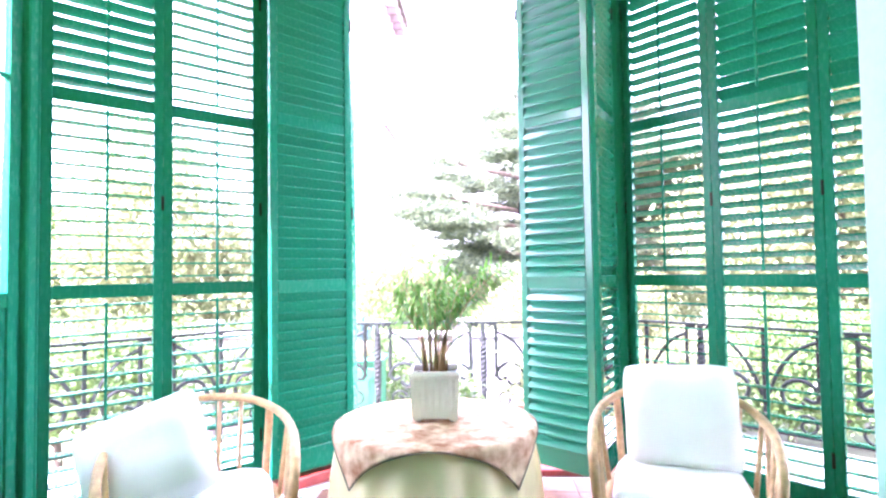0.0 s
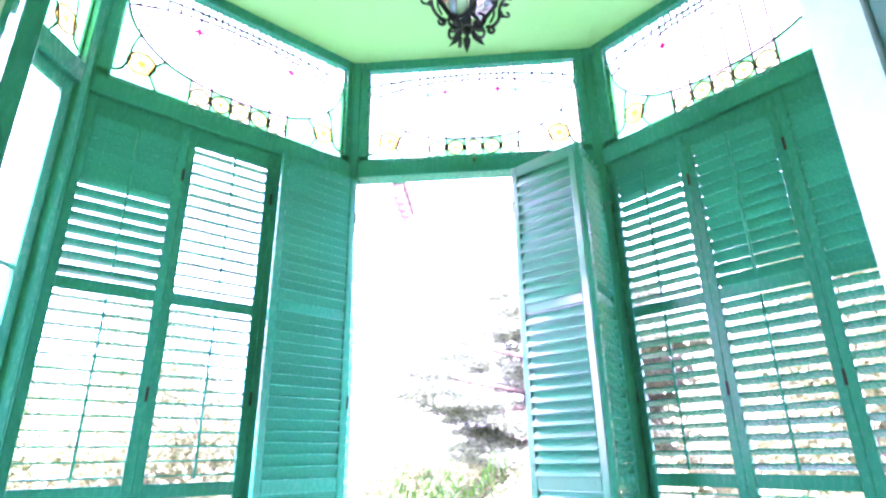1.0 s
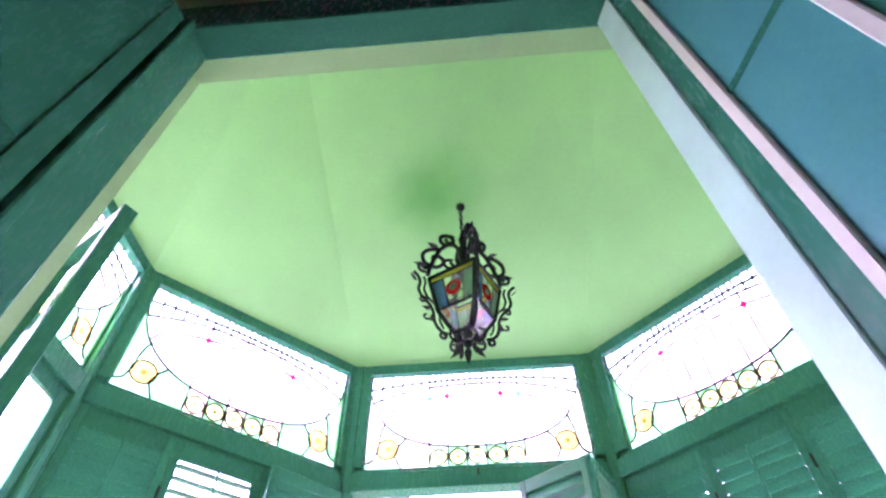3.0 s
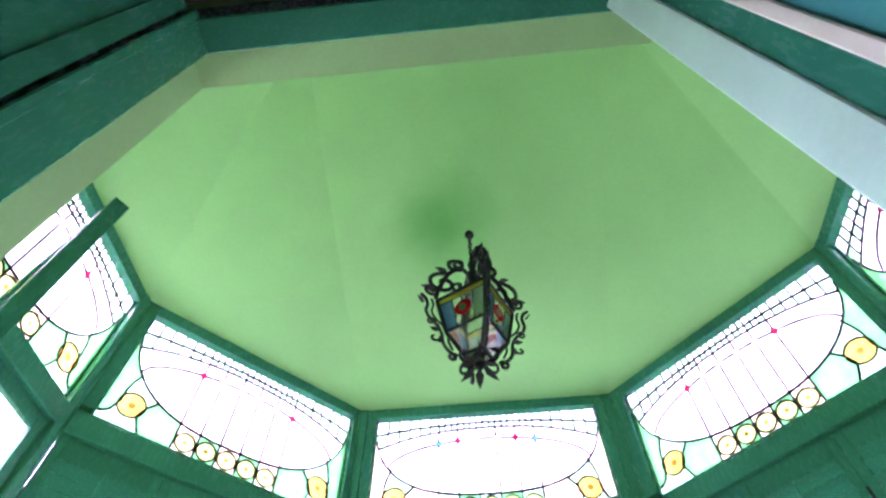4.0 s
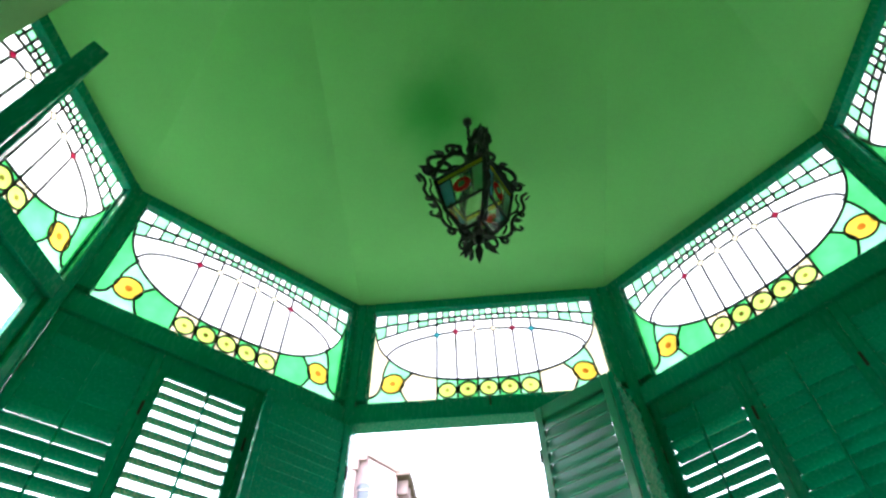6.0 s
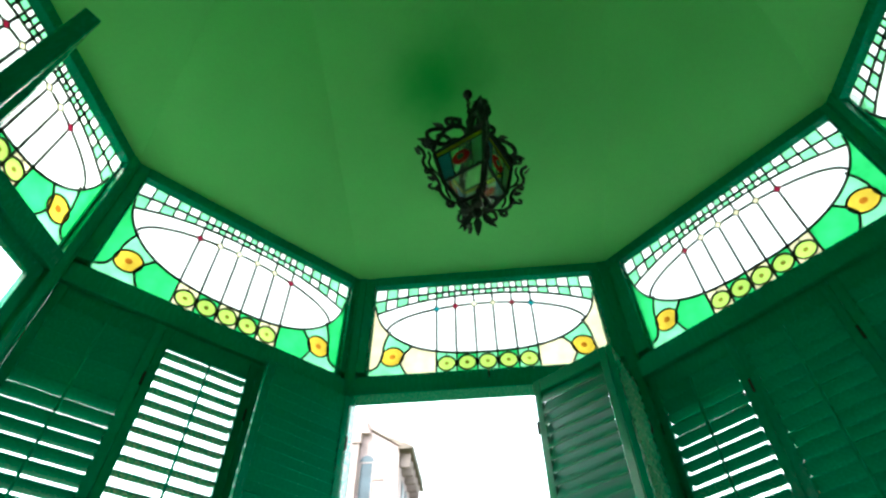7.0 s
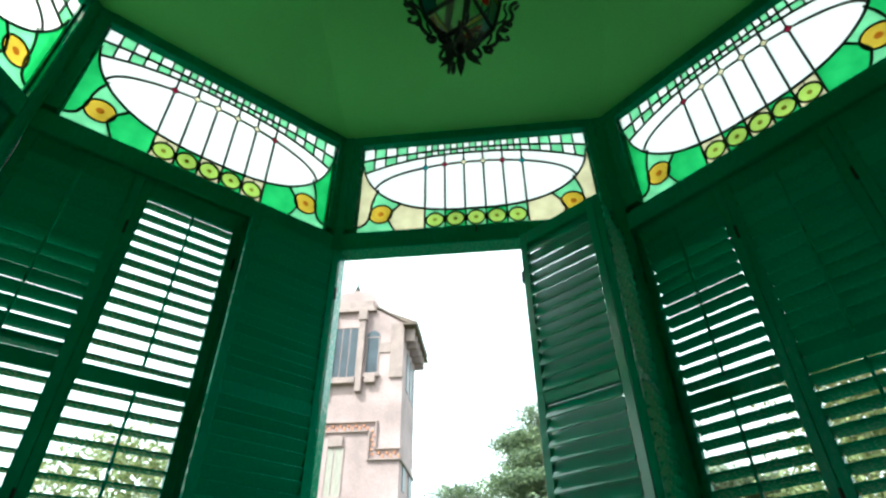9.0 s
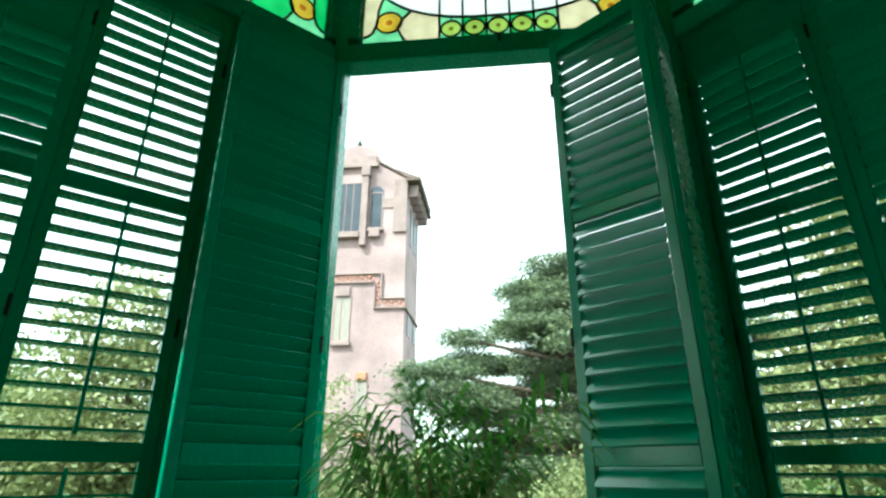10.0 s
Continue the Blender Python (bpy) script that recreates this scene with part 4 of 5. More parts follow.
for cx, cy, turn, side in ((-1.335, 0.74, 24, -1), (0.98, 1.03, -16, 1)):
    m = pose(cx, cy, 0, 0, 0, turn)
    rattan_chair(m).scale = (1.04, 1.03, 0.94)
    soft("seat_cushion", m @ pose(0, -0.03, 0.412), 0.64, 0.64, 0.13, BLUE_CLOTH if side < 0 else WHITE_CLOTH, "pale seat cushion on the rattan armchair" if side > 0 else "pale blue seat cushion on the rattan armchair", "seat cushions", 0.22)
    if side < 0:
        soft("pillow", m @ pose(-0.25, -0.02, 0.65, 64, -20, -4), 0.58, 0.50, 0.24, WHITE_CLOTH, "plump white pillow leaning askew in the armchair", "", 0.4)
    else:
        soft("pillow", m @ pose(0.02, 0.19, 0.70, 76, -2, 0), 0.58, 0.56, 0.24, WHITE_CLOTH, "plump white pillow upright against the chair back", "", 0.5)

# ---- threshold, balcony, railing ----
boxes("threshold", [(-1.04, 1.04, 2.28, 2.50, -0.012, 0.035)], RED, None, "", 0.006)
tagged(bpy.data.objects["threshold"], "red painted threshold below the balcony door", "threshold", "", "structure")
for nm, key in (("sill_west", "west_diagonal"), ("sill_east", "east_diagonal")):
    m, half = WALLS[key]
    ob = boxes(nm, [(-half + 0.02, half - 0.02, -0.07, 0.14, -0.012, 0.055)], RED, None, "", 0.006)
    place(ob, m)
    tagged(ob, "red painted sill along the foot of the shutters", "sill", "", "structure")
bm = bmesh.new()
prism(bm, [(-2.55, -0.8), (-2.55, 1.0), (-1.12, 2.46), (1.12, 2.46), (2.55, 1.0), (2.55, -0.8), (4.1, -0.8), (4.1, 1.75), (1.75, 4.0), (-1.75, 4.0), (-4.1, 1.75), (-4.1, -0.8)], -0.22, -0.03)
tagged(part("balcony", bm, STONE), "pale stone balcony floor wrapping the bay", "balcony", "", "structure")
bm = bmesh.new()
prism(bm, [(-3.9, -0.9), (-3.9, 1.6), (-1.65, 3.8), (1.65, 3.8), (3.9, 1.6), (3.9, -0.9)], -1.3, -0.22)
tagged(part("balcony_base", bm, STONE), "rendered masonry base below the balcony", "wall", "", "structure")


def railing(a, b, panels):
    a, b = Vector((*a, 0)), Vector((*b, 0))
    e = (b - a).normalized()
    m = Matrix(((e.x, -e.y, 0, a.x), (e.y, e.x, 0, a.y), (0, 0, 1, 0), (0, 0, 0, 1)))
    t = thing("iron_railing", m, "black wrought iron balcony railing with twisted bars and scrolls", "railing", "balcony railings")
    ln = (b - a).length
    boxes("top_rail", [(0, ln, -0.02, 0.02, 0.955, 0.98)], IRON, t)
    boxes("bottom_rail", [(0, ln, -0.014, 0.014, 0.10, 0.12)], IRON, t)
    w = ln / panels
    for k in range(panels + 1):
        x = k * w
        boxes("post", [(x - 0.016, x + 0.016, -0.016, 0.016, -0.03, 0.955)], IRON, t)
    for k in range(panels):
        x = (k + 0.5) * w
        bm = bmesh.new()
        prev = None
        for i in range(61):
            z = 0.12 + 0.835 * i / 60
            tw = (i / 60 - 0.1) * 9 * math.pi if 0.1 < i / 60 < 0.9 else (0 if i < 30 else 7.2 * math.pi)
            r = 0.033 * (0.8 + 0.5 * math.sin(math.pi * i / 60))
            cur = [bm.verts.new((x + r * math.cos(tw + q * math.pi / 2), r * math.sin(tw + q * math.pi / 2), z)) for q in range(4)]
            if prev:
                for q in range(4):
                    bm.faces.new((prev[q], prev[(q + 1) % 4], cur[(q + 1) % 4], cur[q]))
            prev = cur
        part("twisted_bar", bm, IRON, t, "twisted iron bar")
        for sg in (-1, 1):
            bm = bmesh.new()
            s, u = Vector((sg, 0, 0)), Vector((0, 0, 1))
            o = Vector((x, 0, 0))
            tube(bm, smooth_path([o + s * 0.05 + u * 0.93, o + s * 0.10 + u * 0.95, o + s * 0.13 + u * 0.90, o + s * 0.13 + u * 0.5, o + s * 0.16 + u * 0.40, o + s * 0.24 + u * 0.42], 6), 0.019, 6)
            tube(bm, spiral(o + s * 0.29 + u * 0.42, math.pi, 0.17, 0.06, -0.9, s, u, 30), 0.019, 6)
            tube(bm, spiral(o + s * 0.22 + u * 0.20, 0.4, 0.09, 0.03, 1.2, s, u, 24), 0.012, 6)
            tube(bm, smooth_path([o + s * 0.13 + u * 0.88, o + s * 0.28 + u * 0.80, o + s * 0.42 + u * 0.62, o + s * (w * 0.48) + u * 0.40], 6), 0.017, 6)
            part("scroll", bm, IRON, t, "flat iron scroll")


railing((-1.62, 3.8), (1.62, 3.8), 3)
railing((1.62, 3.8), (3.9, 1.6), 3)
railing((-3.9, 1.6), (-1.62, 3.8), 3)
railing((-3.9, -0.8), (-3.9, 1.6), 2)
railing((3.9, 1.6), (3.9, -0.8), 2)

# pots on the balcony
CLAY = shader("clay_pot", (0.42, 0.22, 0.13), 0.8, vary=0.2, size=10, bump=0.2)


def leaves(spots, length, width, seed, spread=0.6, droop=0.2):
    """Leaf blades at the spots: two facets each, turned every way. Gives vertices and faces."""
    g = np.random.default_rng(seed)
    c = np.asarray(spots, float)
    n = len(c)
    d = g.normal(size=(n, 3)) * [1, 1, spread]
    d[:, 2] -= droop
    d /= np.linalg.norm(d, axis=1)[:, None]
    s = np.cross(d, g.normal(size=(n, 3)))
    s /= np.linalg.norm(s, axis=1)[:, None]
    ln = length * g.uniform(0.6, 1.3, (n, 1))
    wd = width * g.uniform(0.7, 1.3, (n, 1))
    v = np.stack([c, c + d * ln * 0.45 + s * wd, c + d * ln, c + d * ln * 0.45 - s * wd], 1).reshape(-1, 3)
    f = np.arange(4 * n).reshape(n, 4)
    return v, f


def leaf_mesh(name, spots, length, width, seed, material, parent, label, spread=0.6, droop=0.2):
    v, f = leaves(spots, length, width, seed, spread, droop)
    me = bpy.data.meshes.new(name)
    me.from_pydata(v.tolist(), [], f.tolist())
    me.materials.append(material)
    return again(name, me, parent, Matrix(), label)


CEDAR = leaf_shader("cedar_needles", (0.016, 0.040, 0.028), (0.20, 0.25, 0.125))
LIME_LEAF = leaf_shader("yellow_green_leaves", (0.11, 0.15, 0.055), (0.26, 0.285, 0.125))
MID_LEAF = leaf_shader("garden_leaves", (0.045, 0.10, 0.025), (0.13, 0.20, 0.05))
BARK = shader("grey_brown_bark", (0.10, 0.075, 0.055), 0.9, vary=0.3, size=8, bump=0.8, grain=30)

rnd = random.Random(11)


def garden_pot(x, y, z, r, h, mat, label):
    t = thing("garden_plant", pose(x, y, z), label, "potted plant", "plants on the balcony")
    bm = bmesh.new()
    tube(bm, [(0, 0, 0), (0, 0, h * 0.6), (0, 0, h * 0.85), (0, 0, h * 0.86), (0, 0, h)], r, 16, [0.7, 0.92, 1.0, 1.12, 1.12])
    part("pot", bm, CLAY, t, "terracotta pot", True)
    g = np.random.default_rng(int(x * 100) % 97)
    p = g.normal(size=(260, 3)) * [r * 0.9, r * 0.9, h * 0.45] + [0, 0, h * 1.55]
    p[:, 2] = np.maximum(p[:, 2], h)
    leaf_mesh("foliage", p, 0.10, 0.02, 3, mat, t, "leafy green growth")


garden_pot(-0.20, 3.35, -0.03, 0.11, 0.22, MID_LEAF, "terracotta pot with leafy plant beside the railing")
garden_pot(0.45, 3.5, -0.03, 0.15, 0.30, LIME_LEAF, "terracotta pot with yellow-green plant by the railing")


# ---- the garden ----
def tree(name, x, y, lobes, count, size, mat, label, trunk_r=0.14, base=-1.2, seed=1, slim=0.32, flat=0.6, limb=0.55, jitter=(1, 1, 0.55)):
    """A trunk with limbs into each lobe, and a crown of many leaves that thins at its edge."""
    t = thing(name, pose(x, y, base), label, "tree", "garden trees")
    g = np.random.default_rng(seed)
    bm = bmesh.new()
    top = max(l[2] for l in lobes)
    tube(bm, smooth_path([(0, 0, -0.1), (0.05, 0.02, top * 0.35), (-0.04, 0.05, top * 0.7), (0, 0, top)], 5), trunk_r, 8, [1.25 - 1.05 * k / 15 for k in range(16)])
    for lx, ly, lz, rx, ry, rz in lobes:
        tube(bm, smooth_path([(0, 0, lz * limb), (lx * 0.5, ly * 0.5, lz * (limb + 1) / 2), (lx, ly, lz)], 4), trunk_r * 0.4, 6, [1 - 0.8 * k / 8 for k in range(9)])
    part("trunk", bm, BARK, t, "brown trunk and limbs", True)
    spots = []
    total = sum(l[3] * l[4] * l[5] for l in lobes)
    for lx, ly, lz, rx, ry, rz in lobes:
        n = max(12, int(count / 26 * rx * ry * rz / total))
        c = g.normal(size=(n, 3))
        c = c / np.linalg.norm(c, axis=1)[:, None] * g.uniform(0.35, 1.05, (n, 1)) ** 0.6
        c = c * [rx, ry, rz] + [lx, ly, lz]
        p = c[:, None, :] + g.normal(size=(n, 26, 3)) * (0.16 * min(rx, ry) + 0.05) * np.array(jitter)
        spots.append(p.reshape(-1, 3))
    leaf_mesh("crown", np.concatenate(spots), size, size * slim, seed, mat, t, "uneven leafy crown", flat)
    return t


g = np.random.default_rng(4)
# the cedar: flat tiers of needles
lobes = []
for z, r, n in ((2.7, 3.4, 9), (3.5, 4.2, 12), (4.4, 4.6, 13), (5.3, 4.9, 14), (6.1, 4.4, 13), (6.9, 3.0, 8), (7.6, 1.9, 6), (8.3, 1.2, 5)):
    for k in range(n):
        a = 2 * math.pi * k / n + g.uniform(-0.3, 0.3)
        rr = r * g.uniform(0.4, 1.0)
        lobes.append((rr * math.cos(a), rr * math.sin(a), z + g.uniform(-0.28, 0.28), g.uniform(0.8, 1.5), g.uniform(0.8, 1.5), g.uniform(0.10, 0.20)))
cedar = tree("cedar_tree", 2.4, 16.5, lobes, 420000, 0.135, CEDAR, "large dark green cedar with flat tiers of needles", 0.32, seed=7, slim=0.125, flat=0.35, limb=0.86, jitter=(1.25, 1.25, 0.3))
tree("garden_tree", -6.2, 8.4, [(0, 0, 3.4, 1.7, 1.6, 1.2), (1.2, 0.4, 2.6, 1.3, 1.2, 1.0), (-1.2, 0.3, 2.7, 1.4, 1.2, 1.0), (0.3, -0.6, 4.7, 1.1, 1.0, 0.8), (0, 0, 1.7, 1.4, 1.2, 0.8)], 34000, 0.105, LIME_LEAF, "yellow-green leafy tree beyond the balcony", seed=12)
tree("garden_tree", -9.8, 9.0, [(0, 0, 3.2, 1.8, 1.6, 1.2), (1.5, 0.4, 2.6, 1.4, 1.2, 1.0), (-1.2, 0.3, 2.2, 1.5, 1.2, 1.0), (0, 0, 4.3, 1.0, 1.0, 0.7)], 24000, 0.12, MID_LEAF, "mid-green leafy tree beyond the balcony", seed=13)
tree("garden_tree", -4.1, 11.5, [(0, 0, 3.7, 1.0, 1.0, 0.9), (0.7, 0.3, 3.0, 0.9, 0.9, 0.8), (-0.9, 0.1, 3.0, 1.0, 1.0, 0.8), (0.1, 0, 2.1, 1.2, 1.0, 0.7)], 5000, 0.10, LIME_LEAF, "thin yellow-green tree before the tower", 0.07, seed=14)
tree("garden_tree", 6.2, 8.2, [(0, 0, 4.6, 1.8, 1.6, 1.4), (-1.3, 0.4, 3.4, 1.4, 1.3, 1.1), (1.3, 0.3, 3.6, 1.4, 1.3, 1.1), (-0.3, -0.4, 6.2, 1.3, 1.2, 0.9), (0.2, 0.1, 2.2, 1.5, 1.2, 0.9)], 40000, 0.105, LIME_LEAF, "yellow-green leafy tree beyond the balcony", seed=15)
tree("garden_tree", 9.6, 10.0, [(0, 0, 5.2, 2.1, 1.8, 1.6), (-1.5, 0.4, 3.7, 1.6, 1.4, 1.3), (1.3, 0.3, 3.5, 1.6, 1.4, 1.2), (0, 0, 7.0, 1.4, 1.4, 1.0), (0, 0, 2.2, 1.8, 1.5, 1.0)], 36000, 0.12, MID_LEAF, "mid-green leafy tree beyond the balcony", seed=16)
tree("garden_shrub", 1.6, 9.4, [(0, 0, 1.7, 1.3, 0.9, 1.1), (-1.0, 0.1, 1.4, 0.8, 0.8, 0.8), (1.2, 0.1, 1.7, 1.0, 0.8, 1.0), (0.3, 0, 2.55, 0.9, 0.7, 0.5)], 32000, 0.07, LIME_LEAF, "light green rounded shrub below the cedar", 0.06, seed=17)
tree("garden_shrub", -1.6, 10.2, [(0, 0, 1.2, 1.2, 0.9, 0.8), (-1.2, 0.1, 1.1, 0.9, 0.8, 0.7), (1.1, 0.1, 1.1, 0.9, 0.8, 0.7)], 22000, 0.08, MID_LEAF, "dark green shrub in the garden", 0.06, seed=18)
tree("garden_shrub", -3.6, 7.0, [(0, 0, 1.1, 1.2, 0.9, 0.8), (-1.2, 0.1, 1.0, 0.9, 0.8, 0.7), (1.1, 0.1, 0.9, 0.9, 0.8, 0.6)], 22000, 0.08, MID_LEAF, "dark green shrub in the garden", 0.06, seed=19)
tree("garden_shrub", 4.4, 6.6, [(0, 0, 1.3, 1.2, 0.9, 0.9), (-1.0, 0.1, 1.0, 0.9, 0.8, 0.7), (1.1, 0.1, 1.2, 0.9, 0.8, 0.8)], 22000, 0.08, MID_LEAF, "dark green shrub in the garden", 0.06, seed=20)

tree("garden_shrub", -2.0, 5.3, [(0, 0, 1.5, 0.8, 0.5, 0.5), (-0.9, 0.1, 1.3, 0.7, 0.5, 0.5), (0.9, 0.1, 1.25, 0.7, 0.5, 0.45), (0.3, 0, 1.85, 0.5, 0.4, 0.25)], 16000, 0.06, MID_LEAF, "rounded grey-green shrub beyond the railing", 0.05, seed=31)
tree("garden_shrub", 1.9, 5.5, [(0, 0, 1.2, 0.7, 0.5, 0.4), (-0.8, 0.1, 1.1, 0.6, 0.5, 0.4), (0.8, 0.1, 1.35, 0.6, 0.5, 0.5)], 13000, 0.06, LIME_LEAF, "light green shrub beyond the railing", 0.05, seed=32)
tree("garden_shrub", -4.9, 4.2, [(0, 0, 1.5, 0.8, 0.8, 0.6), (-0.7, 0.6, 1.4, 0.7, 0.7, 0.6), (0.7, 0.6, 1.6, 0.7, 0.7, 0.6)], 15000, 0.07, MID_LEAF, "dark green shrub in the garden", 0.05, seed=33)
for hx, hy, seed in ((-4.2, 20.0, 41), (-0.8, 21.0, 42), (6.8, 21.5, 43)):
    tree("garden_shrub", hx, hy, [(0, 0, 2.0, 1.9, 1.0, 0.9), (-1.7, 0.1, 1.8, 1.3, 1.0, 0.8), (1.7, 0.1, 1.9, 1.4, 1.0, 0.9), (0.5, 0, 2.7, 1.0, 0.8, 0.4), (0, 0, 0.9, 2.4, 1.0, 0.7)], 22000, 0.13, LIME_LEAF, "light green hedge shrub before the tower", 0.08, seed=seed)
t = thing("garden_wall", pose(-2.2, 6.4, -1.2), "low grey stone garden wall with square piers", "wall")
WHITEWASH = shader("grey_garden_stone", (0.24, 0.235, 0.22), 0.9, vary=0.1, size=3, bump=0.3, grain=20)
boxes("wall_body", [(-3.0, 4.4, -0.1, 0.1, -0.1, 1.72)], WHITEWASH, t)
boxes("coping", [(-3.05, 4.45, -0.15, 0.15, 1.72, 1.80)], WHITEWASH, t, bevel=0.015)
for x in (-2.0, 1.9, 4.2):
    boxes("pier", [(x - 0.14, x + 0.14, -0.14, 0.14, -0.1, 1.9), (x - 0.18, x + 0.18, -0.18, 0.18, 1.9, 1.98)], WHITEWASH, t, bevel=0.01)

# a white post, a green cabinet and a spiky plant on it, beyond the railing
LIMEWASH = shader("limewashed_post", (0.78, 0.77, 0.74), 0.85, vary=0.08, size=4, bump=0.25, grain=30)
t = thing("garden_post", pose(-1.22, 5.95, -1.2), "white limewashed square garden post with a small cap", "post")
boxes("shaft", [(-0.075, 0.075, -0.075, 0.075, -0.1, 1.46)], LIMEWASH, t, bevel=0.01)
boxes("cap", [(-0.11, 0.11, -0.11, 0.11, 1.46, 1.54)], LIMEWASH, t, bevel=0.015)
CABINET = shader("dark_green_cabinet_paint", (0.01, 0.12, 0.05), 0.5, vary=0.2, size=3, bump=0.1)
t = thing("garden_cabinet", pose(-1.50, 4.42, -1.2), "dark green painted garden cabinet below the balcony", "cabinet")
boxes("body", [(-0.42, 0.36, -0.2, 0.2, 0.0, 1.70)], CABINET, t, bevel=0.01)
boxes("top", [(-0.46, 0.40, -0.24, 0.24, 1.70, 1.74)], CABINET, t, bevel=0.01)
for x in (-0.40, -0.02):
    boxes("cabinet_door", [(x, x + 0.36, -0.22, -0.2, 0.08, 1.64)], CABINET, t, bevel=0.006)
t = thing("spiky_plant", pose(-1.36, 4.42, 0.54), "dark blue-green spiky potted agave standing on the cabinet", "plant")
bm = bmesh.new()
tube(bm, [(0, 0, 0), (0, 0, 0.10), (0, 0, 0.16)], 0.10, 14, [0.75, 1.0, 1.05])
part("pot", bm, CLAY, t, "terracotta pot", True)
bm = bmesh.new()
for k in range(26):
    a, e = k * 2.4, 0.3 + 1.1 * ((k * 7) % 26) / 26
    d = Vector((math.cos(a) * math.cos(e), math.sin(a) * math.cos(e), math.sin(e)))
    leaf_blade(bm, Vector((0, 0, 0.155)) + d * 0.01, d, 0.27, 0.022, Vector((0, 0, 1)) - d * d.z)
part("blades", bm, leaf_shader("agave_blades", (0.02, 0.05, 0.07), (0.05, 0.11, 0.10)), t, "stiff pointed blades")

# ---- the tower house across the garden ----
PINK = shader("pink_cream_render", (0.272, 0.190, 0.200), 0.9, vary=0.18, size=0.7, bump=0.25, grain=8)
TRIMST = shader("grey_cream_stone", (0.225, 0.160, 0.160), 0.85, vary=0.16, size=1.5, bump=0.3, grain=10)
TILE_RED = shader("terracotta_ornament", (0.42, 0.17, 0.10), 0.7, vary=0.2, size=3, bump=0.2)
ROOF = shader("dark_roof_tiles", (0.12, 0.08, 0.07), 0.8, vary=0.3, size=2, bump=0.5)
DARKGLASS = shader("tower_window_glass", (0.05, 0.06, 0.08), 0.35, vary=0.2, size=1.0, bump=0.0)
BLIND = shader("grey_wooden_blind", (0.22, 0.195, 0.175), 0.7, vary=0.15, size=2, bump=0.3, stretch=(6, 1, 1))
DARKGLASS.node_tree.nodes["Principled BSDF"].inputs["Specular IOR Level"].default_value = 0.15
TY = 28.0
t = thing("tower_house", Matrix(), "pink rendered tower house with arched windows and ornament bands", "house")
bm = bmesh.new()
outline = [(-13.0, -1.2), (-5.2, -1.2), (-5.2, 17.3), (-5.9, 17.75), (-6.9, 18.35), (-7.05, 19.25), (-7.5, 19.62), (-8.4, 19.8), (-9.3, 19.62), (-9.8, 19.25), (-9.95, 18.35), (-11.8, 17.3), (-13.0, 17.3)]
slab(bm, outline, TY, TY + 4.4)
part("tower_wall", bm, PINK, t)


def front(name, x0, x1, z0, z1, d, mat, parent=None, inn=0.0, label=""):
    return boxes(name, [(x0, x1, TY - d, TY + inn, z0, z1)], mat, parent or t, label, 0.02)


front("cornice", -10.0, -6.95, 18.15, 18.4, 0.25, TRIMST, label="stone balcony cornice")
front("parapet", -9.9, -7.1, 18.4, 18.95, 0.12, TRIMST)
front("pilaster", -7.82, -7.47, 13.1, 18.1, 0.32, TRIMST)
front("pilaster_block", -7.9, -7.38, 17.5, 18.2, 0.4, TRIMST)
front("pilaster", -9.75, -9.4, 13.1, 18.1, 0.32, TRIMST)
front("corner_pilaster", -5.95, -5.18, 13.9, 17.3, 0.12, TRIMST)
front("frieze", -6.6, -5.95, 15.45, 16.1, 0.06, TRIMST)
front("plinth", -13.0, -5.16, -1.2, 1.9, 0.12, TRIMST)
front("string_course", -13.0, -5.14, 1.9, 2.1, 0.2, TRIMST)


def tower_window(x0, x1, z0, z1, lights, mat, arch=False, sill=TRIMST, label="window of the tower"):
    w = new("tower_window")
    w.parent = t
    w["label"] = label
    r = 0.07
    boxes("window_frame", [(x0, x0 + r, TY - 0.05, TY - 0.008, z0, z1), (x1 - r, x1, TY - 0.05, TY - 0.008, z0, z1), (x0 + r, x1 - r, TY - 0.05, TY - 0.008, z1 - r, z1), (x0 + r, x1 - r, TY - 0.05, TY - 0.008, z0, z0 + r)], TRIMST, w, "", 0.01)
    s = (x1 - x0 - 2 * r) / lights
    for k in range(lights):
        boxes("pane", [(x0 + r + k * s, x0 + r + (k + 1) * s - (0.08 if k < lights - 1 else 0), TY - 0.03, TY - 0.006, z0 + r, z1 - r)], mat, w, "", 0)
    if arch:
        bm = bmesh.new()
        c = (x0 + x1) / 2
        slab(bm, [(c + (x1 - x0) / 2 * math.cos(math.pi * q / 12), z1 - 0.004 + (x1 - x0) / 2 * math.sin(math.pi * q / 12)) for q in range(13)], TY - 0.04, TY - 0.006)
        part("arch_pane", bm, mat, w)
    boxes("sill", [(x0 - 0.08, x1 + 0.08, TY - 0.22, TY - 0.002, z0 - 0.22, z0 - 0.004)], sill, w, "", 0.02)


tower_window(-9.35, -7.86, 13.95, 17.2, 3, DARKGLASS, label="tall three-light window of the tower")
tower_window(-7.4, -6.6, 14.2, 16.5, 1, DARKGLASS, True, label="round-headed window of the tower")
front("balconette", -7.3, -6.7, 13.6, 14.15, 0.3, TRIMST)
front("balconette", -9.4, -7.85, 13.6, 13.95, 0.35, TRIMST)
tower_window(-9.05, -8.1, 7.7, 10.2, 2, BLIND, label="blind-covered window of the tower")
front("window_hood", -9.0, -8.2, 10.2, 10.75, 0.14, TRIMST)
tower_window(-7.67, -6.98, 3.1, 5.7, 2, BLIND, False, TILE_RED, label="narrow window with a red sill")
front("window_hood", -7.6, -7.05, 5.7, 6.1, 0.14, TILE_RED)
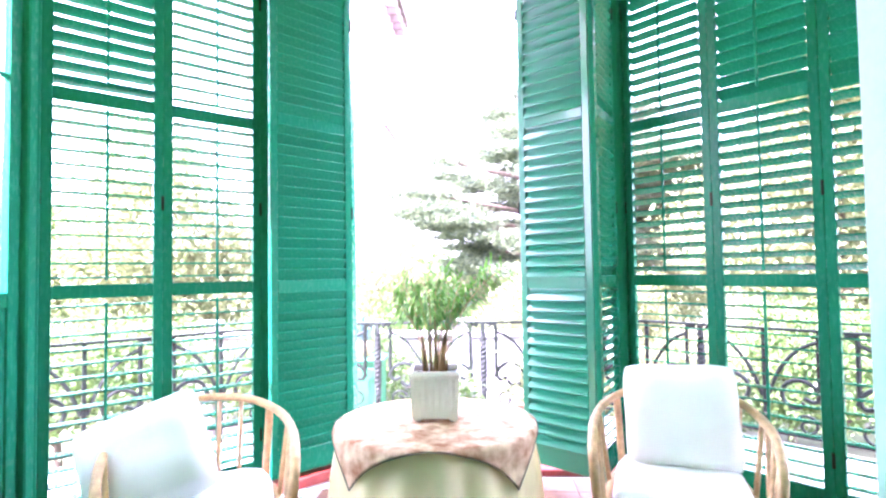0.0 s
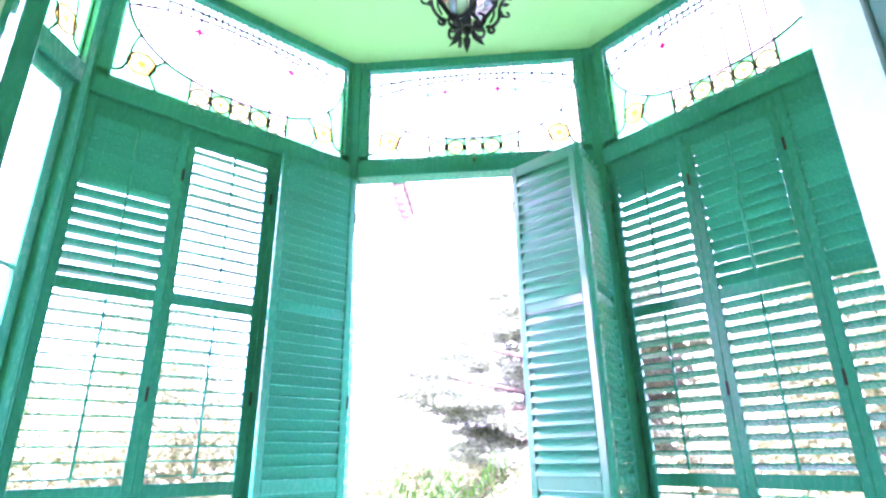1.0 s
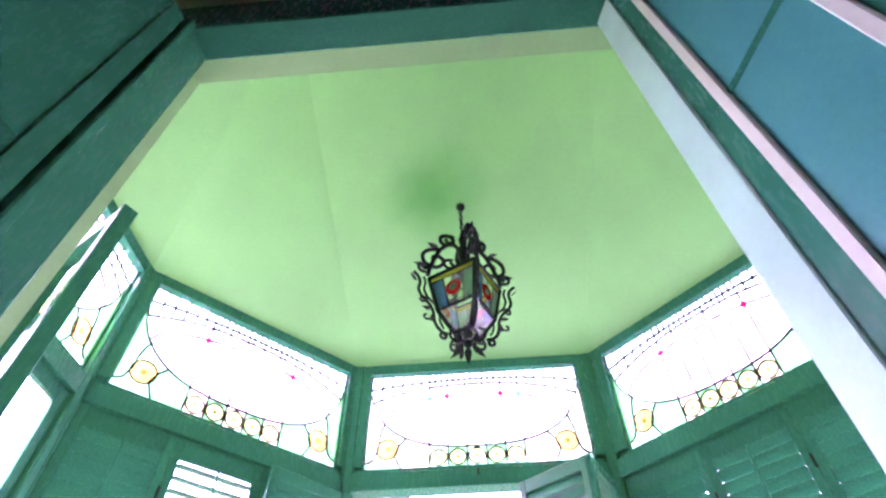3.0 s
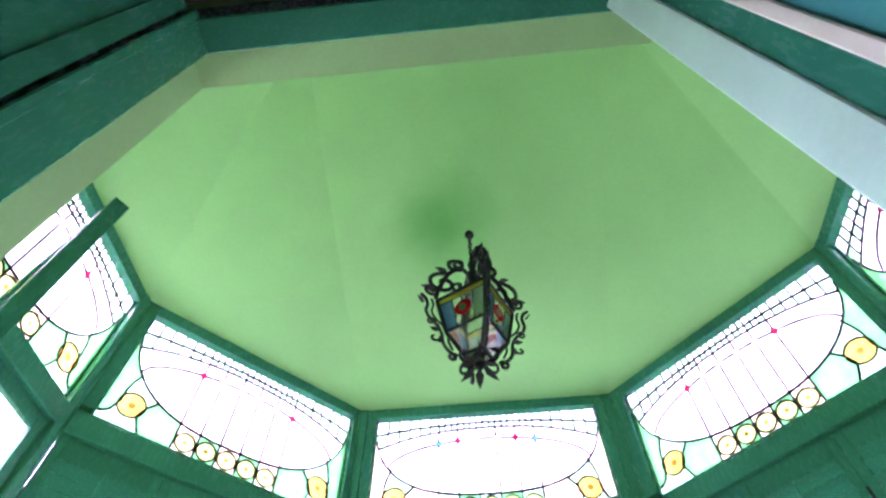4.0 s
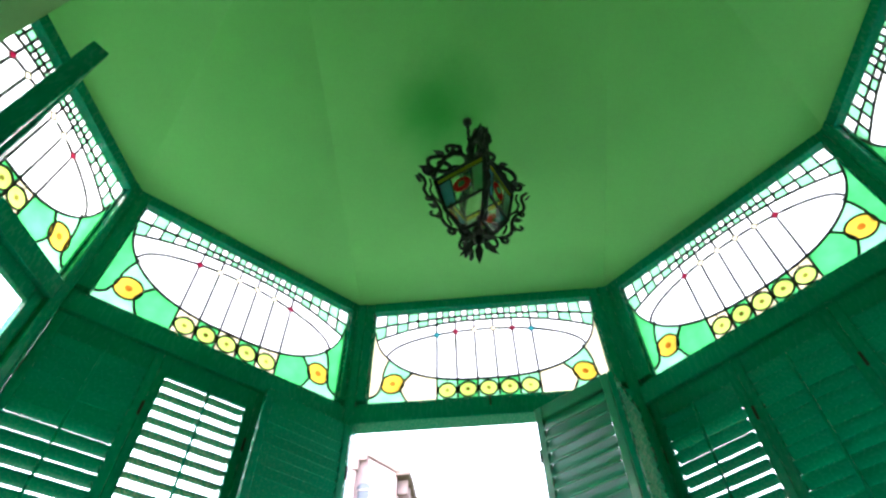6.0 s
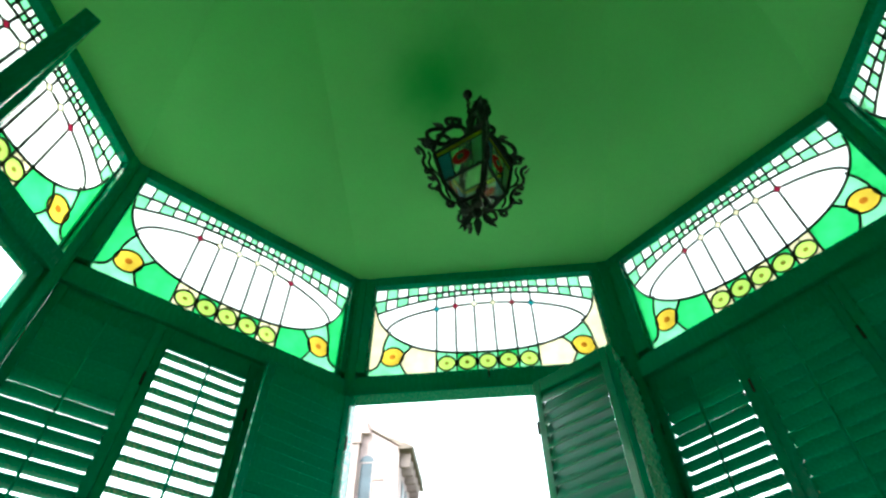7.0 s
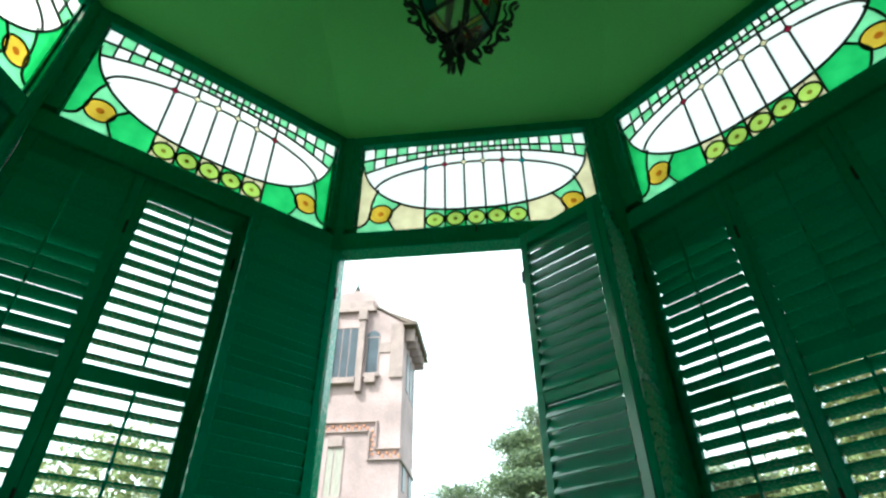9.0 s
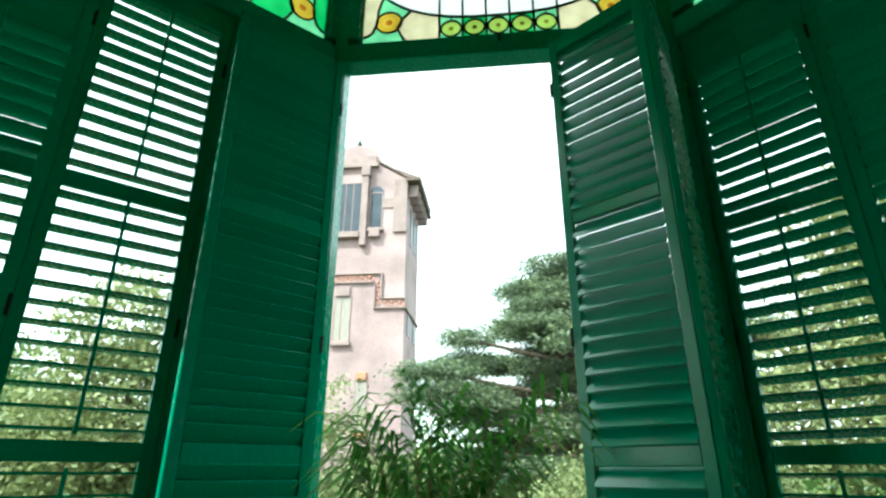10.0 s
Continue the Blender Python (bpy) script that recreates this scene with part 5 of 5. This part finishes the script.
tower_window(-11.6, -10.6, 7.7, 10.2, 2, BLIND, label="blind-covered window of the tower")
# ornament band of red and white blocks
for z0, z1, x0, x1 in ((11.42, 11.52, -13.0, -6.42), (10.92, 11.0, -13.0, -6.85), (9.98, 10.06, -6.5, -5.1), (9.45, 9.53, -6.88, -5.1)):
    front("band_moulding", x0, x1, z0, z1, 0.14, TRIMST)
front("band_moulding", -6.52, -6.42, 9.98, 11.42, 0.14, TRIMST)
front("band_moulding", -6.88, -6.78, 9.53, 10.92, 0.14, TRIMST)
k = 0
for x in np.arange(-12.9, -6.9, 0.21):
    front("ornament_block", x, x + 0.13, 11.05 + 0.15 * (k % 2), 11.22 + 0.15 * (k % 2), 0.08, TILE_RED)
    k += 1
for z in np.arange(9.7, 10.9, 0.24):
    front("ornament_block", -6.74 + 0.09 * (k % 2), -6.63 + 0.09 * (k % 2), z, z + 0.14, 0.08, TILE_RED)
    k += 1
for x in np.arange(-6.35, -5.25, 0.21):
    front("ornament_block", x, x + 0.13, 9.58 + 0.18 * (k % 2), 9.74 + 0.18 * (k % 2), 0.08, TILE_RED)
    k += 1
# east side: windows and eave with brackets
for y in (29.2, 30.4, 31.5):
    boxes("side_window", [(-5.21, -5.16, y, y + 0.6, 13.6, 15.9)], DARKGLASS, t, "", 0.01)
for y in (29.0, 31.0):
    boxes("side_window", [(-5.21, -5.16, y, y + 0.7, 8.2, 9.6)], DARKGLASS, t, "", 0.01)
boxes("side_band", [(-5.2, -5.08, TY, TY + 4.4, 9.45, 9.6)], TRIMST, t, "", 0.01)
boxes("eave", [(-5.25, -4.45, TY - 0.3, TY + 5.2, 17.05, 17.22)], ROOF, t, "dark tiled eave", 0.02)
for k in range(5):
    boxes("bracket", [(-5.2, -4.6, TY + 0.2 + k * 1.0, TY + 0.38 + k * 1.0, 16.2, 17.05)], TRIMST, t, "", 0.04)
bm = bmesh.new()
slab(bm, [(-4.4, 17.22), (-4.4, 17.32), (-5.9, 17.98), (-7.0, 18.62), (-7.0, 18.5), (-5.2, 17.36)], TY - 0.12, TY + 4.6)
part("roof", bm, ROOF, t, "dark tiled roof slope")
bm = bmesh.new()
tube(bm, [(-8.4, TY + 0.6, 19.7), (-8.4, TY + 0.6, 20.0), (-8.4, TY + 0.6, 20.15), (-8.4, TY + 0.6, 20.5), (-8.4, TY + 0.6, 20.9)], 0.10, 8, [1.5, 0.8, 2.0, 0.7, 0.3])
part("finial", bm, IRON, t, "iron roof finial", True)
# distant wall of greenery
far = []
g = np.random.default_rng(21)
for k in range(110):
    a = math.radians(-80 + 160 * k / 109)
    d = g.uniform(45, 70)
    c = np.array([d * math.sin(a), d * math.cos(a), 1.0])
    far.append(c + g.normal(size=(160, 3)) * [2.6, 2.6, 1.6])
far = np.concatenate(far)
far[:, 2] = np.maximum(far[:, 2], -1.1)
ob = leaf_mesh("far_trees", far, 0.9, 0.35, 22, MID_LEAF, None, "")
tagged(ob, "distant line of garden trees", "trees", "", "stuff")

# ---- floor tiles of the bay, last ----
bm = bmesh.new()
box(bm, -0.123, 0.123, -0.123, 0.123, -0.012, 0.0, bevel=0.003)
TILE = bpy.data.meshes.new("tile")
bm.to_mesh(TILE)
bm.free()
TILE.materials.append(TERRACOTTA)
floor = bpy.data.objects["floor"]
for i in range(-9, 10):
    for j in range(-4, 9):
        x, y = i * 0.25, j * 0.25 + 0.1
        if abs(x) < 2.25 and y < 2.15 and y + abs(x) < 3.05 and y > -0.85:
            again("tile", TILE, floor, pose(x, y, random.uniform(-0.001, 0.001)))
